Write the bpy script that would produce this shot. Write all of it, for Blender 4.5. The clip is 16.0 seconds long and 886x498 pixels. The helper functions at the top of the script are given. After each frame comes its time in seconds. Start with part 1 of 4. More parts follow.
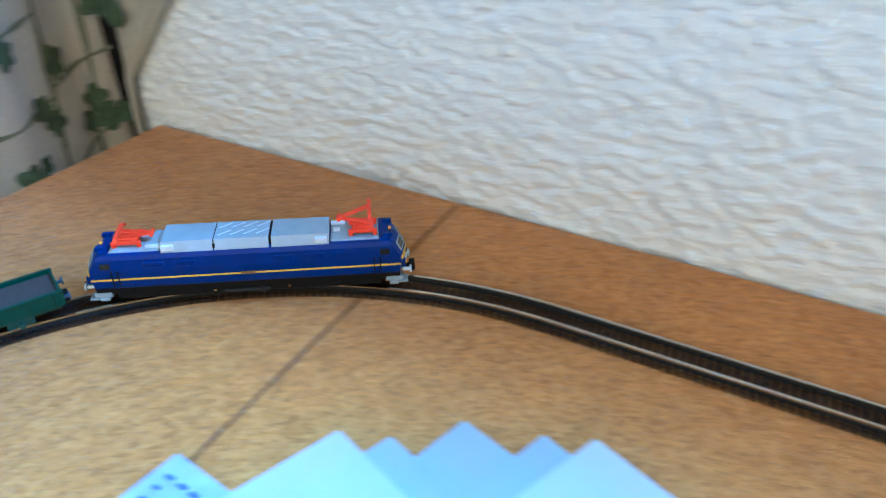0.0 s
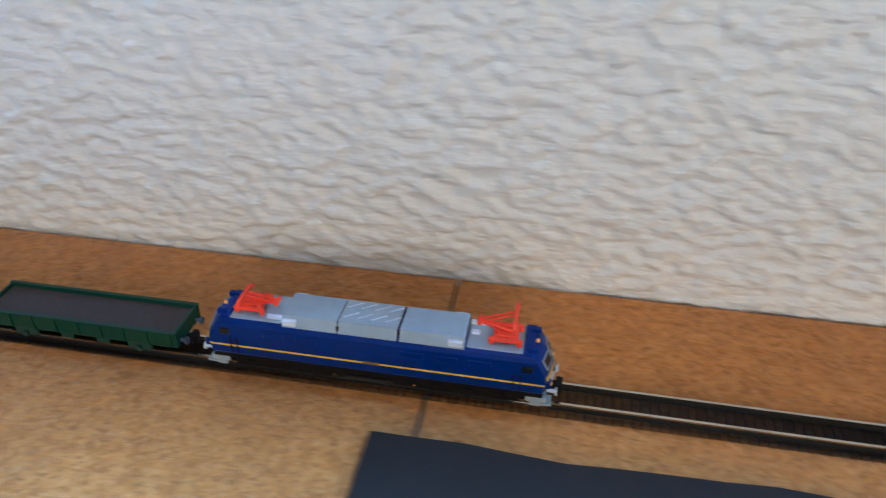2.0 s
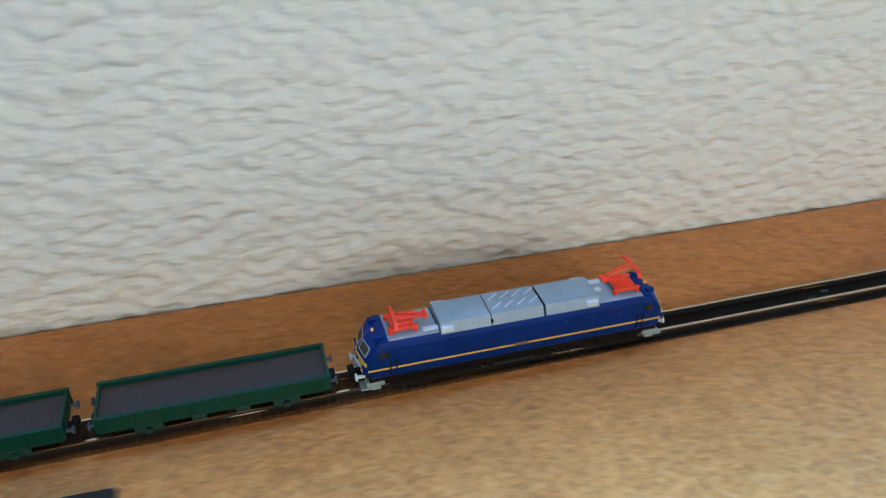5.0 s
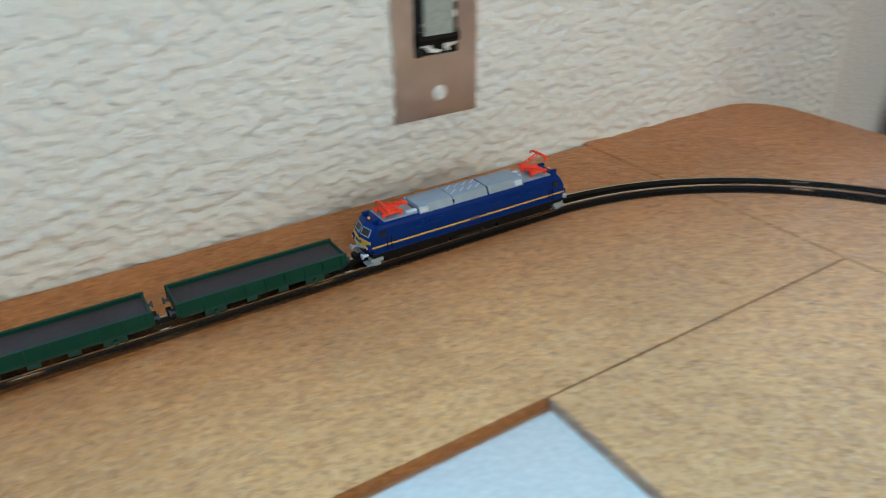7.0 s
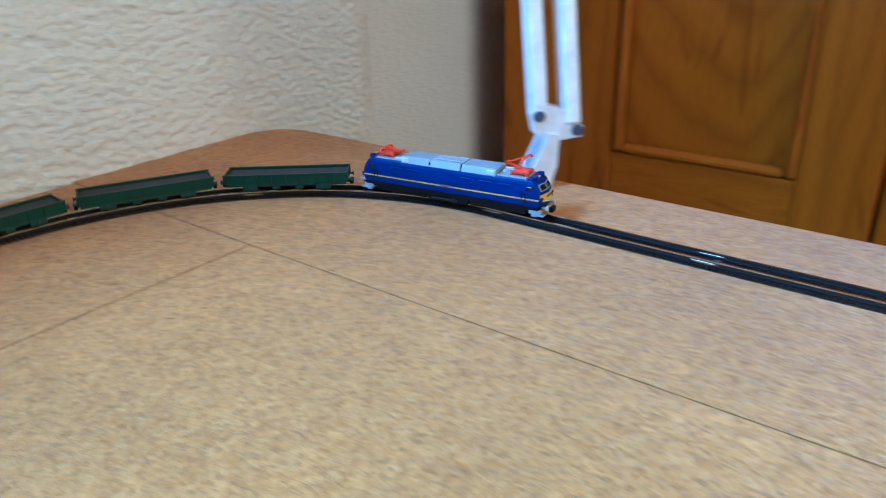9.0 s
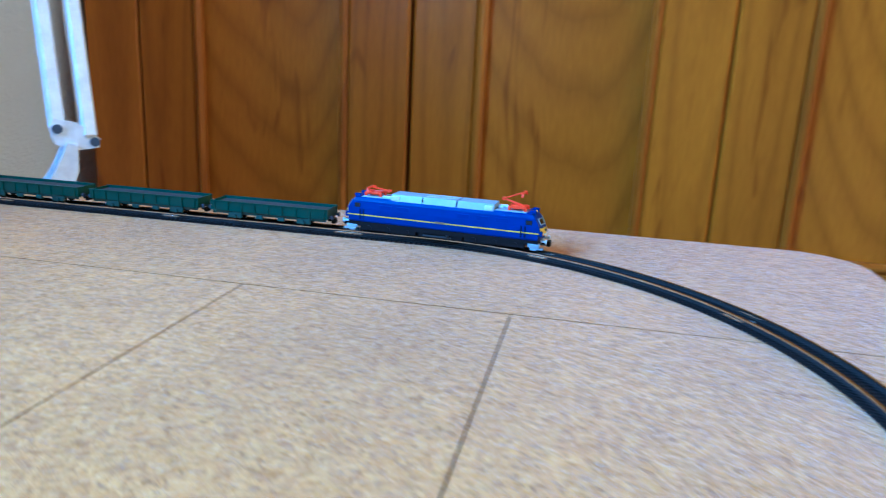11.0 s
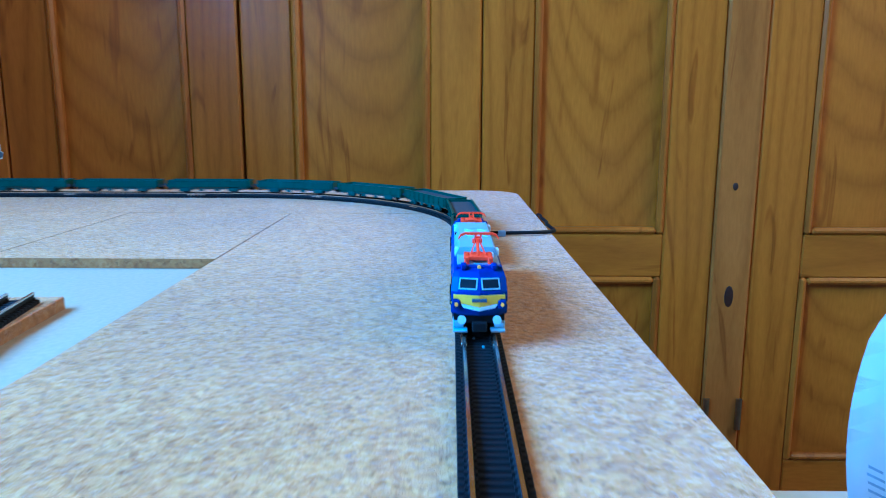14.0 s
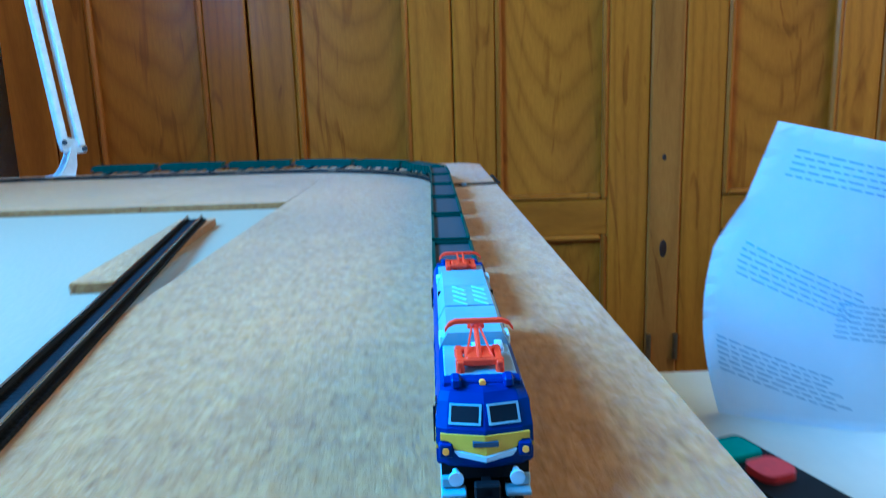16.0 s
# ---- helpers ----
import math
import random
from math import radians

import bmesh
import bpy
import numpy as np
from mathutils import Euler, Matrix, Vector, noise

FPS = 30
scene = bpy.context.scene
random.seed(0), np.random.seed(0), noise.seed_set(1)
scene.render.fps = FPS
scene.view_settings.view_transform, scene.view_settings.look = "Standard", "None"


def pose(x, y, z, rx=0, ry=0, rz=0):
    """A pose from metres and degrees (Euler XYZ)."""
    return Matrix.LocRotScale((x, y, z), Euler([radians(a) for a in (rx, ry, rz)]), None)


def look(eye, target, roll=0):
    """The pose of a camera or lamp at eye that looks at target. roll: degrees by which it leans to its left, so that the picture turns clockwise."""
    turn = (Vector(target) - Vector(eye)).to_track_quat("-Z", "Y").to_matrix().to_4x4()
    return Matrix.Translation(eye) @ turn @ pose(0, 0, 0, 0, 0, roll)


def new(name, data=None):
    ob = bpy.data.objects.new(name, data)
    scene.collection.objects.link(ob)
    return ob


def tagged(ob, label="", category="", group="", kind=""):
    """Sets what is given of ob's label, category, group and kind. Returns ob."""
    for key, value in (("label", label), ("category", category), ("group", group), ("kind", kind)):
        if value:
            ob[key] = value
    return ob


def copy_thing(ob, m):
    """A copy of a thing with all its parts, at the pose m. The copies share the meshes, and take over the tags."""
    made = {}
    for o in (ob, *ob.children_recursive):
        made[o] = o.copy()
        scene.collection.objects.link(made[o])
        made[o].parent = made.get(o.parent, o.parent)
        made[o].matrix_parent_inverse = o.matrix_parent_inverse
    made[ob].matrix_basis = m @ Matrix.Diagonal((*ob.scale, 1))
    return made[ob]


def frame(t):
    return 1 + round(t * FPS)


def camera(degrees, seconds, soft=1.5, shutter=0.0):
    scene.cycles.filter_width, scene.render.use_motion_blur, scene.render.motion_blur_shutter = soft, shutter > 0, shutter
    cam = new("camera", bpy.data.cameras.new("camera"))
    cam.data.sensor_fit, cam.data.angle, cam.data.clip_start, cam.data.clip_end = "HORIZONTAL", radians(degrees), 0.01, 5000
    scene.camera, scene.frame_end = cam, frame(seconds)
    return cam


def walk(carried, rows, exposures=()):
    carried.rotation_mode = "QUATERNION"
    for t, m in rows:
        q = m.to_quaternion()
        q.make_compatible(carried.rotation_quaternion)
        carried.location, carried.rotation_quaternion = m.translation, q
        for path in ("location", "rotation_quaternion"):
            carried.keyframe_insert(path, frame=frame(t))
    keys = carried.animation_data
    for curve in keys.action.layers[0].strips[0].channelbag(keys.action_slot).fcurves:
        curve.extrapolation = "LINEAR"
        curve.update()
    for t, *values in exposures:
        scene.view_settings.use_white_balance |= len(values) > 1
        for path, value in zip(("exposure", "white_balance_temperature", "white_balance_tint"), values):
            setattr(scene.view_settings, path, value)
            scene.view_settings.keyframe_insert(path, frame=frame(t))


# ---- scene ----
LENS = 62.9
cam = camera(LENS, 16.0, soft=1.0, shutter=0.6)
TOP = 0.75          # height of the table top above the floor


def eye(x, y, z, yaw, pitch, roll):
    """yaw: degrees to the right of the wall's normal, pitch: up, roll: lean to the left."""
    a, b = radians(yaw), radians(pitch)
    p = Vector((x, y, z + TOP))
    ahead = Vector((math.sin(a) * math.cos(b), math.cos(a) * math.cos(b), math.sin(b)))
    return look(p, p + ahead, roll)


walk(cam, [
    (0.0, eye(-0.9984, -0.2547, 0.1572, -27.77, -33.07, 0.41)),
    (0.5, eye(-0.9432, -0.2426, 0.1666, -20.65, -33.62, 1.65)),
    (1.0, eye(-0.8901, -0.2331, 0.1606, -17.22, -34.40, 0.98)),
    (1.5, eye(-0.8445, -0.2300, 0.1644, -12.58, -34.05, 1.08)),
    (2.0, eye(-0.7856, -0.2307, 0.1638, -10.08, -33.30, 0.53)),
    (2.5, eye(-0.7360, -0.2306, 0.1689, -5.58, -34.28, -0.35)),
    (3.0, eye(-0.6791, -0.2272, 0.1745, -0.41, -35.43, -0.20)),
    (3.2, eye(-0.6588, -0.2275, 0.1755, 1.53, -35.13, -0.50)),
    (5.3, eye(-0.4041, -0.2481, 0.1733, 19.56, -33.06, 0.73)),
    (5.5, eye(-0.3773, -0.2538, 0.1695, 20.98, -32.55, 0.10)),
    (6.0, eye(-0.3163, -0.2697, 0.1689, 24.04, -31.39, -0.37)),
    (6.5, eye(-0.2649, -0.2923, 0.1617, 25.96, -30.35, -0.85)),
    (7.0, eye(-0.2150, -0.3139, 0.1605, 32.07, -28.93, -0.76)),
    (7.5, eye(-0.1802, -0.3393, 0.1587, 36.32, -27.36, -1.00)),
    (8.0, eye(-0.1434, -0.3758, 0.1605, 40.38, -27.04, -2.07)),
    (8.5, eye(-0.1154, -0.4101, 0.1555, 44.96, -26.16, -2.37)),
    (8.7, eye(-0.1113, -0.4231, 0.1482, 47.50, -25.14, -2.05)),
    (10.8, eye(-0.1763, -0.5894, 0.1027, 77.53, -16.99, 2.09)),
    (11.0, eye(-0.1886, -0.5972, 0.0951, 78.40, -14.37, 2.70)),
    (11.5, eye(-0.2313, -0.6417, 0.0724, 85.50, -12.28, 1.30)),
    (12.0, eye(-0.2786, -0.6620, 0.0673, 88.58, -11.73, 0.86)),
    (12.5, eye(-0.3160, -0.6766, 0.0695, 88.86, -10.97, 0.88)),
    (13.0, eye(-0.3532, -0.6804, 0.0705, 89.90, -9.44, 0.31)),
    (13.5, eye(-0.3880, -0.6808, 0.0735, 90.28, -11.06, 0.12)),
    (14.0, eye(-0.4294, -0.6840, 0.0682, 89.37, -10.37, 0.14)),
    (14.5, eye(-0.4681, -0.6825, 0.0686, 90.45, -9.23, -0.31)),
    (15.0, eye(-0.5183, -0.6852, 0.0660, 89.86, -9.22, -1.05)),
    (15.5, eye(-0.5802, -0.6852, 0.0674, 89.91, -7.56, -2.43)),
    (16.0, eye(-0.6558, -0.6848, 0.0714, 90.75, -11.24, -1.77)),
], exposures=[(0.0, -0.08, 4550, 5), (0.6, -0.36, 4450, 2), (1.2, -0.42, 4700, 8), (3.0, -0.43, 5000, 17), (5.5, -0.55, 4700, 6), (7.5, -0.55, 4680, 5), (8.7, -0.6, 4620, 6), (10.8, -0.62, 4380, 7), (11.7, -0.6, 4230, 7), (12.5, -0.7, 4050, 4), (14.0, -0.68, 3700, 1), (15.0, -0.78, 3720, -4), (16.0, -0.92, 3850, -6)])

# ---- world and light ----
world = bpy.data.worlds.new("sky")
scene.world = world
world.use_nodes = True
wn = world.node_tree.nodes
sky = wn.new("ShaderNodeTexSky")
sky.sky_type, sky.sun_disc = "NISHITA", False
sky.sun_elevation, sky.sun_rotation = radians(38), radians(200)
world.node_tree.links.new(sky.outputs[0], wn["Background"].inputs[0])
wn["Background"].inputs[1].default_value = 0.12


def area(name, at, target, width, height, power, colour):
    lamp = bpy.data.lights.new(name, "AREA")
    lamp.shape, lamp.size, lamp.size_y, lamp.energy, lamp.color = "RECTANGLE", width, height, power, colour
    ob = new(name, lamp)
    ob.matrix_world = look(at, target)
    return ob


# daylight in the window over the table, and an added warm fill for unseen room light
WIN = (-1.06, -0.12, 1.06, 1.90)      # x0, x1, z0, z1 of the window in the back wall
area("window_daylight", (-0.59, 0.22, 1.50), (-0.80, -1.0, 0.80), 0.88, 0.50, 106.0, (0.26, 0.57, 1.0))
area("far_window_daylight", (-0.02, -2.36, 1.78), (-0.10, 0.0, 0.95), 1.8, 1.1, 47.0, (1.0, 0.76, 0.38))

# ---- materials ----
def mat(name, colour, rough=0.5, metal=0.0, coat=0.0):
    m = bpy.data.materials.new(name)
    m.use_nodes = True
    b = m.node_tree.nodes["Principled BSDF"]
    b.inputs["Base Color"].default_value = (*colour, 1)
    b.inputs["Roughness"].default_value, b.inputs["Metallic"].default_value = rough, metal
    b.inputs["Coat Weight"].default_value = coat
    return m


def nodes_of(m):
    t = m.node_tree
    return t.nodes, t.links, t.nodes["Principled BSDF"]


def coords(n, l, scale=(1, 1, 1), rot=(0, 0, 0), kind="Object"):
    tc, mp = n.new("ShaderNodeTexCoord"), n.new("ShaderNodeMapping")
    mp.inputs["Scale"].default_value, mp.inputs["Rotation"].default_value = scale, rot
    l.new(tc.outputs[kind], mp.inputs[0])
    return mp.outputs[0]


def tex(n, l, vec, scale, detail=3.0, rough=0.55, distortion=0.0):
    x = n.new("ShaderNodeTexNoise")
    x.inputs["Scale"].default_value, x.inputs["Detail"].default_value = scale, detail
    x.inputs["Roughness"].default_value, x.inputs["Distortion"].default_value = rough, distortion
    l.new(vec, x.inputs["Vector"])
    return x.outputs[0]


def ramp(n, l, fac, stops):
    r = n.new("ShaderNodeValToRGB")
    e = r.color_ramp.elements
    while len(e) < len(stops):
        e.new(0.5)
    for k, (p, c) in zip(e, stops):
        k.position, k.color = p, (*c, 1)
    l.new(fac, r.inputs[0])
    return r.outputs[0]


def mix(n, l, fac, a, b, how="MIX"):
    x = n.new("ShaderNodeMix")
    x.data_type, x.blend_type = "RGBA", how
    for sock, val in ((x.inputs[0], fac), (x.inputs[6], a), (x.inputs[7], b)):
        if isinstance(val, (int, float)):
            sock.default_value = val
        elif isinstance(val, tuple):
            sock.default_value = (*val, 1)
        else:
            l.new(val, sock)
    return x.outputs[2]


def bump(n, l, b, height, strength, dist):
    x = n.new("ShaderNodeBump")
    x.inputs["Strength"].default_value, x.inputs["Distance"].default_value = strength, dist
    l.new(height, x.inputs["Height"])
    l.new(x.outputs[0], b.inputs["Normal"])


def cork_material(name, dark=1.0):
    """Pressed cork: granules of mixed tone, dark crumbs between them, a sheen that pales mainly the granules at grazing
    view.
    """
    m = mat(name, (0.55, 0.33, 0.16), 0.8)
    n, l, b = nodes_of(m)
    b.inputs["Sheen Roughness"].default_value = 0.32
    b.inputs["Specular IOR Level"].default_value = 0.3
    v = coords(n, l)
    cell = n.new("ShaderNodeTexVoronoi")
    cell.inputs["Scale"].default_value = 620
    l.new(v, cell.inputs["Vector"])
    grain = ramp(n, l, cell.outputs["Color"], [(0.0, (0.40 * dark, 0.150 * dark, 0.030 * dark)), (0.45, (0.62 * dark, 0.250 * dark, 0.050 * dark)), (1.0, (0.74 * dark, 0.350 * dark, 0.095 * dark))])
    crumbs = tex(n, l, v, 430, 3, 0.65)
    fleck = ramp(n, l, crumbs, [(0.58, (0, 0, 0)), (0.72, (0.6, 0.6, 0.6))])
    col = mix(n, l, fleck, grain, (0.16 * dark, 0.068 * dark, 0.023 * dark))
    tone = ramp(n, l, tex(n, l, v, 9, 4), [(0.3, (0.82, 0.80, 0.78)), (0.7, (1.08, 1.06, 1.03))])
    col = mix(n, l, 1.0, col, tone, "MULTIPLY")
    lump = ramp(n, l, tex(n, l, v, 120, 3), [(0.35, (0.91, 0.90, 0.88)), (0.65, (1.05, 1.05, 1.04))])
    col = mix(n, l, 1.0, col, lump, "MULTIPLY")
    l.new(col, b.inputs["Base Color"])
    l.new(ramp(n, l, crumbs, [(0.42, (0.43, 0.43, 0.43)), (0.66, (0.17, 0.17, 0.17))]), b.inputs["Sheen Weight"])
    bump(n, l, b, mix(n, l, 0.45, tex(n, l, v, 420, 4, 0.7), tex(n, l, v, 140, 2, 0.5)), 1.0, 0.0024)
    return m


def wood_material(name, light, dark, rough=0.42, along="z", spread=0.30, rings=55.0, coat=0.16, slope=0.035, figure=0.5, tip=0.9):
    """Varnished pine sawn from a leaning stem: growth rings run out in arches. spread: width of the piece against the stem's; tip: height of the arches' top."""
    m = mat(name, light, rough, coat=coat)
    n, l, b = nodes_of(m)
    b.inputs["Coat Roughness"].default_value = 0.22
    b.inputs["Specular IOR Level"].default_value = 0.1
    tc, info = n.new("ShaderNodeTexCoord"), n.new("ShaderNodeObjectInfo")

    def calc(how, p, q):
        x = n.new("ShaderNodeMath")
        x.operation = how
        for sock, val in zip(x.inputs, (p, q)):
            if isinstance(val, (int, float)):
                sock.default_value = val
            else:
                l.new(val, sock)
        return x.outputs[0]

    parts = n.new("ShaderNodeSeparateXYZ")
    l.new(tc.outputs["Generated"], parts.inputs[0])
    place = n.new("ShaderNodeSeparateXYZ")
    l.new(tc.outputs["Object"], place.inputs[0])
    luck = info.outputs["Random"]
    other = calc("FRACT", calc("MULTIPLY", luck, 37.7), 0.0)
    side, length = (1, 2) if along == "z" else (2, 1)
    lo = n.new("ShaderNodeCombineXYZ")
    across, run = place.outputs[side], place.outputs[length]
    l.new(calc("ADD", calc("MULTIPLY", across, 1.0), calc("MULTIPLY", luck, 9.0)), lo.inputs[0])
    l.new(calc("ADD", calc("MULTIPLY", run, 0.16), calc("MULTIPLY", other, 7.0)), lo.inputs[1])
    l.new(place.outputs[0], lo.inputs[2])
    v = lo.outputs[0]
    sway = calc("MULTIPLY", calc("SUBTRACT", tex(n, l, v, 9, 3, 0.5), 0.5), 0.055)
    u = calc("ADD", calc("MULTIPLY", calc("SUBTRACT", parts.outputs[side], calc("ADD", 0.35, calc("MULTIPLY", other, 0.3))), spread), sway)
    deep = calc("ADD", calc("MULTIPLY", calc("SUBTRACT", run, calc("ADD", tip, calc("MULTIPLY", luck, 0.9))), slope), calc("MULTIPLY", sway, 0.6))
    r = calc("SQRT", calc("ADD", calc("MULTIPLY", u, u), calc("MULTIPLY", deep, deep)), 0.0)
    saw = calc("FRACT", calc("MULTIPLY", r, rings), 0.0)
    band = ramp(n, l, saw, [(0.0, tuple(0.6 * p + 0.4 * q for p, q in zip(light, dark))), (0.25, light), (0.62, light), (0.93, tuple(0.35 * p + 0.65 * q for p, q in zip(light, dark))), (1.0, tuple(0.6 * p + 0.4 * q for p, q in zip(light, dark)))])
    col = mix(n, l, figure, light, band)
    fine = ramp(n, l, tex(n, l, v, 260, 3, 0.6), [(0.3, (0.90, 0.87, 0.82)), (0.7, (1.05, 1.05, 1.05))])
    col = mix(n, l, 1.0, col, fine, "MULTIPLY")
    tone = ramp(n, l, tex(n, l, v, 3.2, 3), [(0.3, (0.80, 0.74, 0.68)), (0.7, (1.1, 1.1, 1.1))])
    col = mix(n, l, 1.0, col, tone, "MULTIPLY")
    swirl = ramp(n, l, tex(n, l, v, 24, 2, 0.5, 1.8), [(0.62, (1, 1, 1)), (0.70, (0.60, 0.50, 0.42)), (0.76, (0.80, 0.74, 0.68))])
    col = mix(n, l, 0.8, col, mix(n, l, 1.0, col, swirl, "MULTIPLY"))
    l.new(col, b.inputs["Base Color"])
    bump(n, l, b, tex(n, l, v, 260, 3, 0.6), 0.10, 0.001)
    return m


def plaster_material(name, colour, scale=1.0):
    m = mat(name, colour, 0.75)
    n, l, b = nodes_of(m)
    v = coords(n, l, (1, 1, 1.8), (0, radians(-8), 0))
    spot = ramp(n, l, tex(n, l, v, 5, 4), [(0.3, tuple(0.93 * c for c in colour)), (0.75, colour)])
    l.new(spot, b.inputs["Base Color"])
    lump = ramp(n, l, tex(n, l, v, 185 * scale, 2, 0.45, 0.0), [(0.28, (0, 0, 0)), (0.74, (1, 1, 1))])
    bump(n, l, b, lump, 0.6, 0.0017 * scale)
    return m


def plain(name, colour, rough, metal=0.0, grain=120.0, amount=0.12, coat=0.0, gloss=0.5):
    """A painted or moulded surface with slight wear in tone and gloss."""
    m = mat(name, colour, rough, metal, coat)
    n, l, b = nodes_of(m)
    b.inputs["Specular IOR Level"].default_value = gloss
    v = coords(n, l)
    k = tex(n, l, v, grain, 4, 0.6)
    l.new(ramp(n, l, k, [(0.3, tuple(c * (1 - amount) for c in colour)), (0.7, tuple(min(1, c * (1 + amount)) for c in colour))]), b.inputs["Base Color"])
    r = n.new("ShaderNodeMapRange")
    r.inputs[3].default_value, r.inputs[4].default_value = max(0.03, rough - 0.08), min(1, rough + 0.1)
    l.new(k, r.inputs[0])
    l.new(r.outputs[0], b.inputs["Roughness"])
    return m


def glowing(name, colour, power):
    m = mat(name, colour, 0.3)
    b = m.node_tree.nodes["Principled BSDF"]
    b.inputs["Emission Color"].default_value, b.inputs["Emission Strength"].default_value = (*colour, 1), power
    return m


# second cork: brown cut edge, darkened with the shade on the side faces
CORK, CORK_EDGE_SHADE = cork_material("cork"), cork_material("cork_edge_shade", 0.6)
PINE = wood_material("varnished_pine", (0.49, 0.155, 0.005), (0.15, 0.034, 0.0015), spread=0.08)
PINE_PANEL = wood_material("varnished_pine_panel", (0.49, 0.155, 0.005), (0.15, 0.034, 0.0015), spread=0.20, rings=66.0, slope=0.21, figure=0.48, tip=1.55)
PINE_DARK = wood_material("varnished_pine_moulding", (0.44, 0.138, 0.007), (0.16, 0.036, 0.002), spread=0.02)
PINE_RAIL = wood_material("varnished_pine_rail", (0.49, 0.155, 0.005), (0.15, 0.034, 0.0015), along="y", spread=0.06)
PINE_POST = wood_material("knotty_pine_post", (0.42, 0.145, 0.016), (0.14, 0.038, 0.004), spread=0.06)
PLASTER = plaster_material("stippled_white_paint", (0.85, 0.86, 0.855))
BEIGE = plaster_material("beige_wall_paint", (0.40, 0.35, 0.28), 0.3)
LAMINATE = plain("white_laminate", (0.50, 0.345, 0.195), 0.5, grain=420, amount=0.10)
FLOOR = wood_material("floor_boards", (0.24, 0.12, 0.05), (0.12, 0.05, 0.02), along="y", spread=4.0, coat=0.0)
BLUE = plain("loco_blue", (0.0008, 0.022, 0.170), 0.40, gloss=0.2)
GREY = plain("loco_roof_grey", (0.30, 0.37, 0.41), 0.4)
PALE = plain("pale_grey_plastic", (0.62, 0.70, 0.78), 0.4)
RED = plain("pantograph_red", (0.92, 0.050, 0.006), 0.45)
YELLOW = plain("loco_yellow", (0.80, 0.50, 0.03), 0.4)
BLACK = plain("black_plastic", (0.005, 0.005, 0.006), 0.55, gloss=0.18)
GLASS = mat("dark_cab_glass", (0.01, 0.014, 0.02), 0.08)
LAMP_ORANGE = glowing("lit_orange_lamp", (1.0, 0.45, 0.05), 0.12)
GREEN = plain("wagon_green", (0.003, 0.046, 0.029), 0.45, gloss=0.3)
UNDERFRAME = plain("underframe_green", (0.006, 0.045, 0.035), 0.5)
LOAD = plain("wagon_floor_brown", (0.048, 0.037, 0.033), 0.8, grain=600, amount=0.25)
SLEEPER = plain("sleeper_plastic", (0.007, 0.006, 0.006), 0.6, grain=300, gloss=0.22)
RAIL = plain("rail_metal", (0.62, 0.58, 0.50), 0.22, 1.0, grain=200)
RAIL_WEB = plain("rail_web_metal", (0.020, 0.018, 0.017), 0.6, 0.0, grain=200, gloss=0.2)
STEEL = plain("brushed_plate_metal", (0.60, 0.53, 0.47), 0.36, 1.0, grain=40)
STRAP = plain("grey_woven_strap", (0.36, 0.40, 0.38), 0.8, grain=500, amount=0.2)
ENAMEL = plain("white_enamel", (0.80, 0.82, 0.84), 0.3)
PAPER = plain("white_paper", (0.82, 0.84, 0.85), 0.8, grain=20, amount=0.03)
# white paper in shade: the blue-grey shading is put into the colour
PAPER_SHADED = plain("shaded_white_paper", (0.62, 0.68, 0.74), 0.8, grain=20, amount=0.04)
INK = plain("grey_ink", (0.06, 0.08, 0.12), 0.8)
FAINT = plain("faint_grey_print", (0.38, 0.44, 0.50), 0.8)
PRINT_BLUE = plain("blue_print", (0.05, 0.10, 0.40), 0.7)
PRINT_PALE = plain("pale_blue_print", (0.70, 0.79, 0.92), 0.7)
FOLDER = plain("matt_black_card", (0.022, 0.018, 0.014), 0.8, gloss=0.2)
YELLOW_CARD = plain("yellow_card", (0.86, 0.70, 0.06), 0.6)
CREAM_SEAT = plain("cream_painted_wood", (0.70, 0.66, 0.54), 0.5, grain=20, amount=0.05)
BUTTON_GREEN = plain("green_button", (0.02, 0.33, 0.27), 0.4)
BUTTON_RED = plain("red_button", (0.65, 0.03, 0.03), 0.4)
BRASS = plain("dull_brass", (0.32, 0.24, 0.12), 0.4, 1.0)
CLIP_BLUE = plain("pale_blue_clip", (0.22, 0.27, 0.32), 0.4)

# ---- mesh helpers ----
def box(bm, x0, x1, y0, y1, z0, z1, bevel=0.0, m=None):
    """A box with chamfered edges, added to bm."""
    made = bmesh.ops.create_cube(bm, size=1)["verts"]
    bmesh.ops.transform(bm, verts=made, matrix=Matrix.LocRotScale(((x0 + x1) / 2, (y0 + y1) / 2, (z0 + z1) / 2), None, (x1 - x0, y1 - y0, z1 - z0)))
    if bevel:
        edges = {e for v in made for e in v.link_edges}
        got = bmesh.ops.bevel(bm, geom=list(edges), offset=bevel, segments=1, affect="EDGES")
        made = got["verts"]
    if m is not None:
        bmesh.ops.transform(bm, verts=[v for v in made if v.is_valid], matrix=m)
    return bm


def rod(bm, p, q, r, seg=10, r2=None):
    p, q = Vector(p), Vector(q)
    d = q - p
    m = Matrix.Translation((p + q) / 2) @ d.to_track_quat("Z", "Y").to_matrix().to_4x4()
    bmesh.ops.create_cone(bm, cap_ends=True, segments=seg, radius1=r, radius2=r if r2 is None else r2, depth=d.length, matrix=m)
    return bm


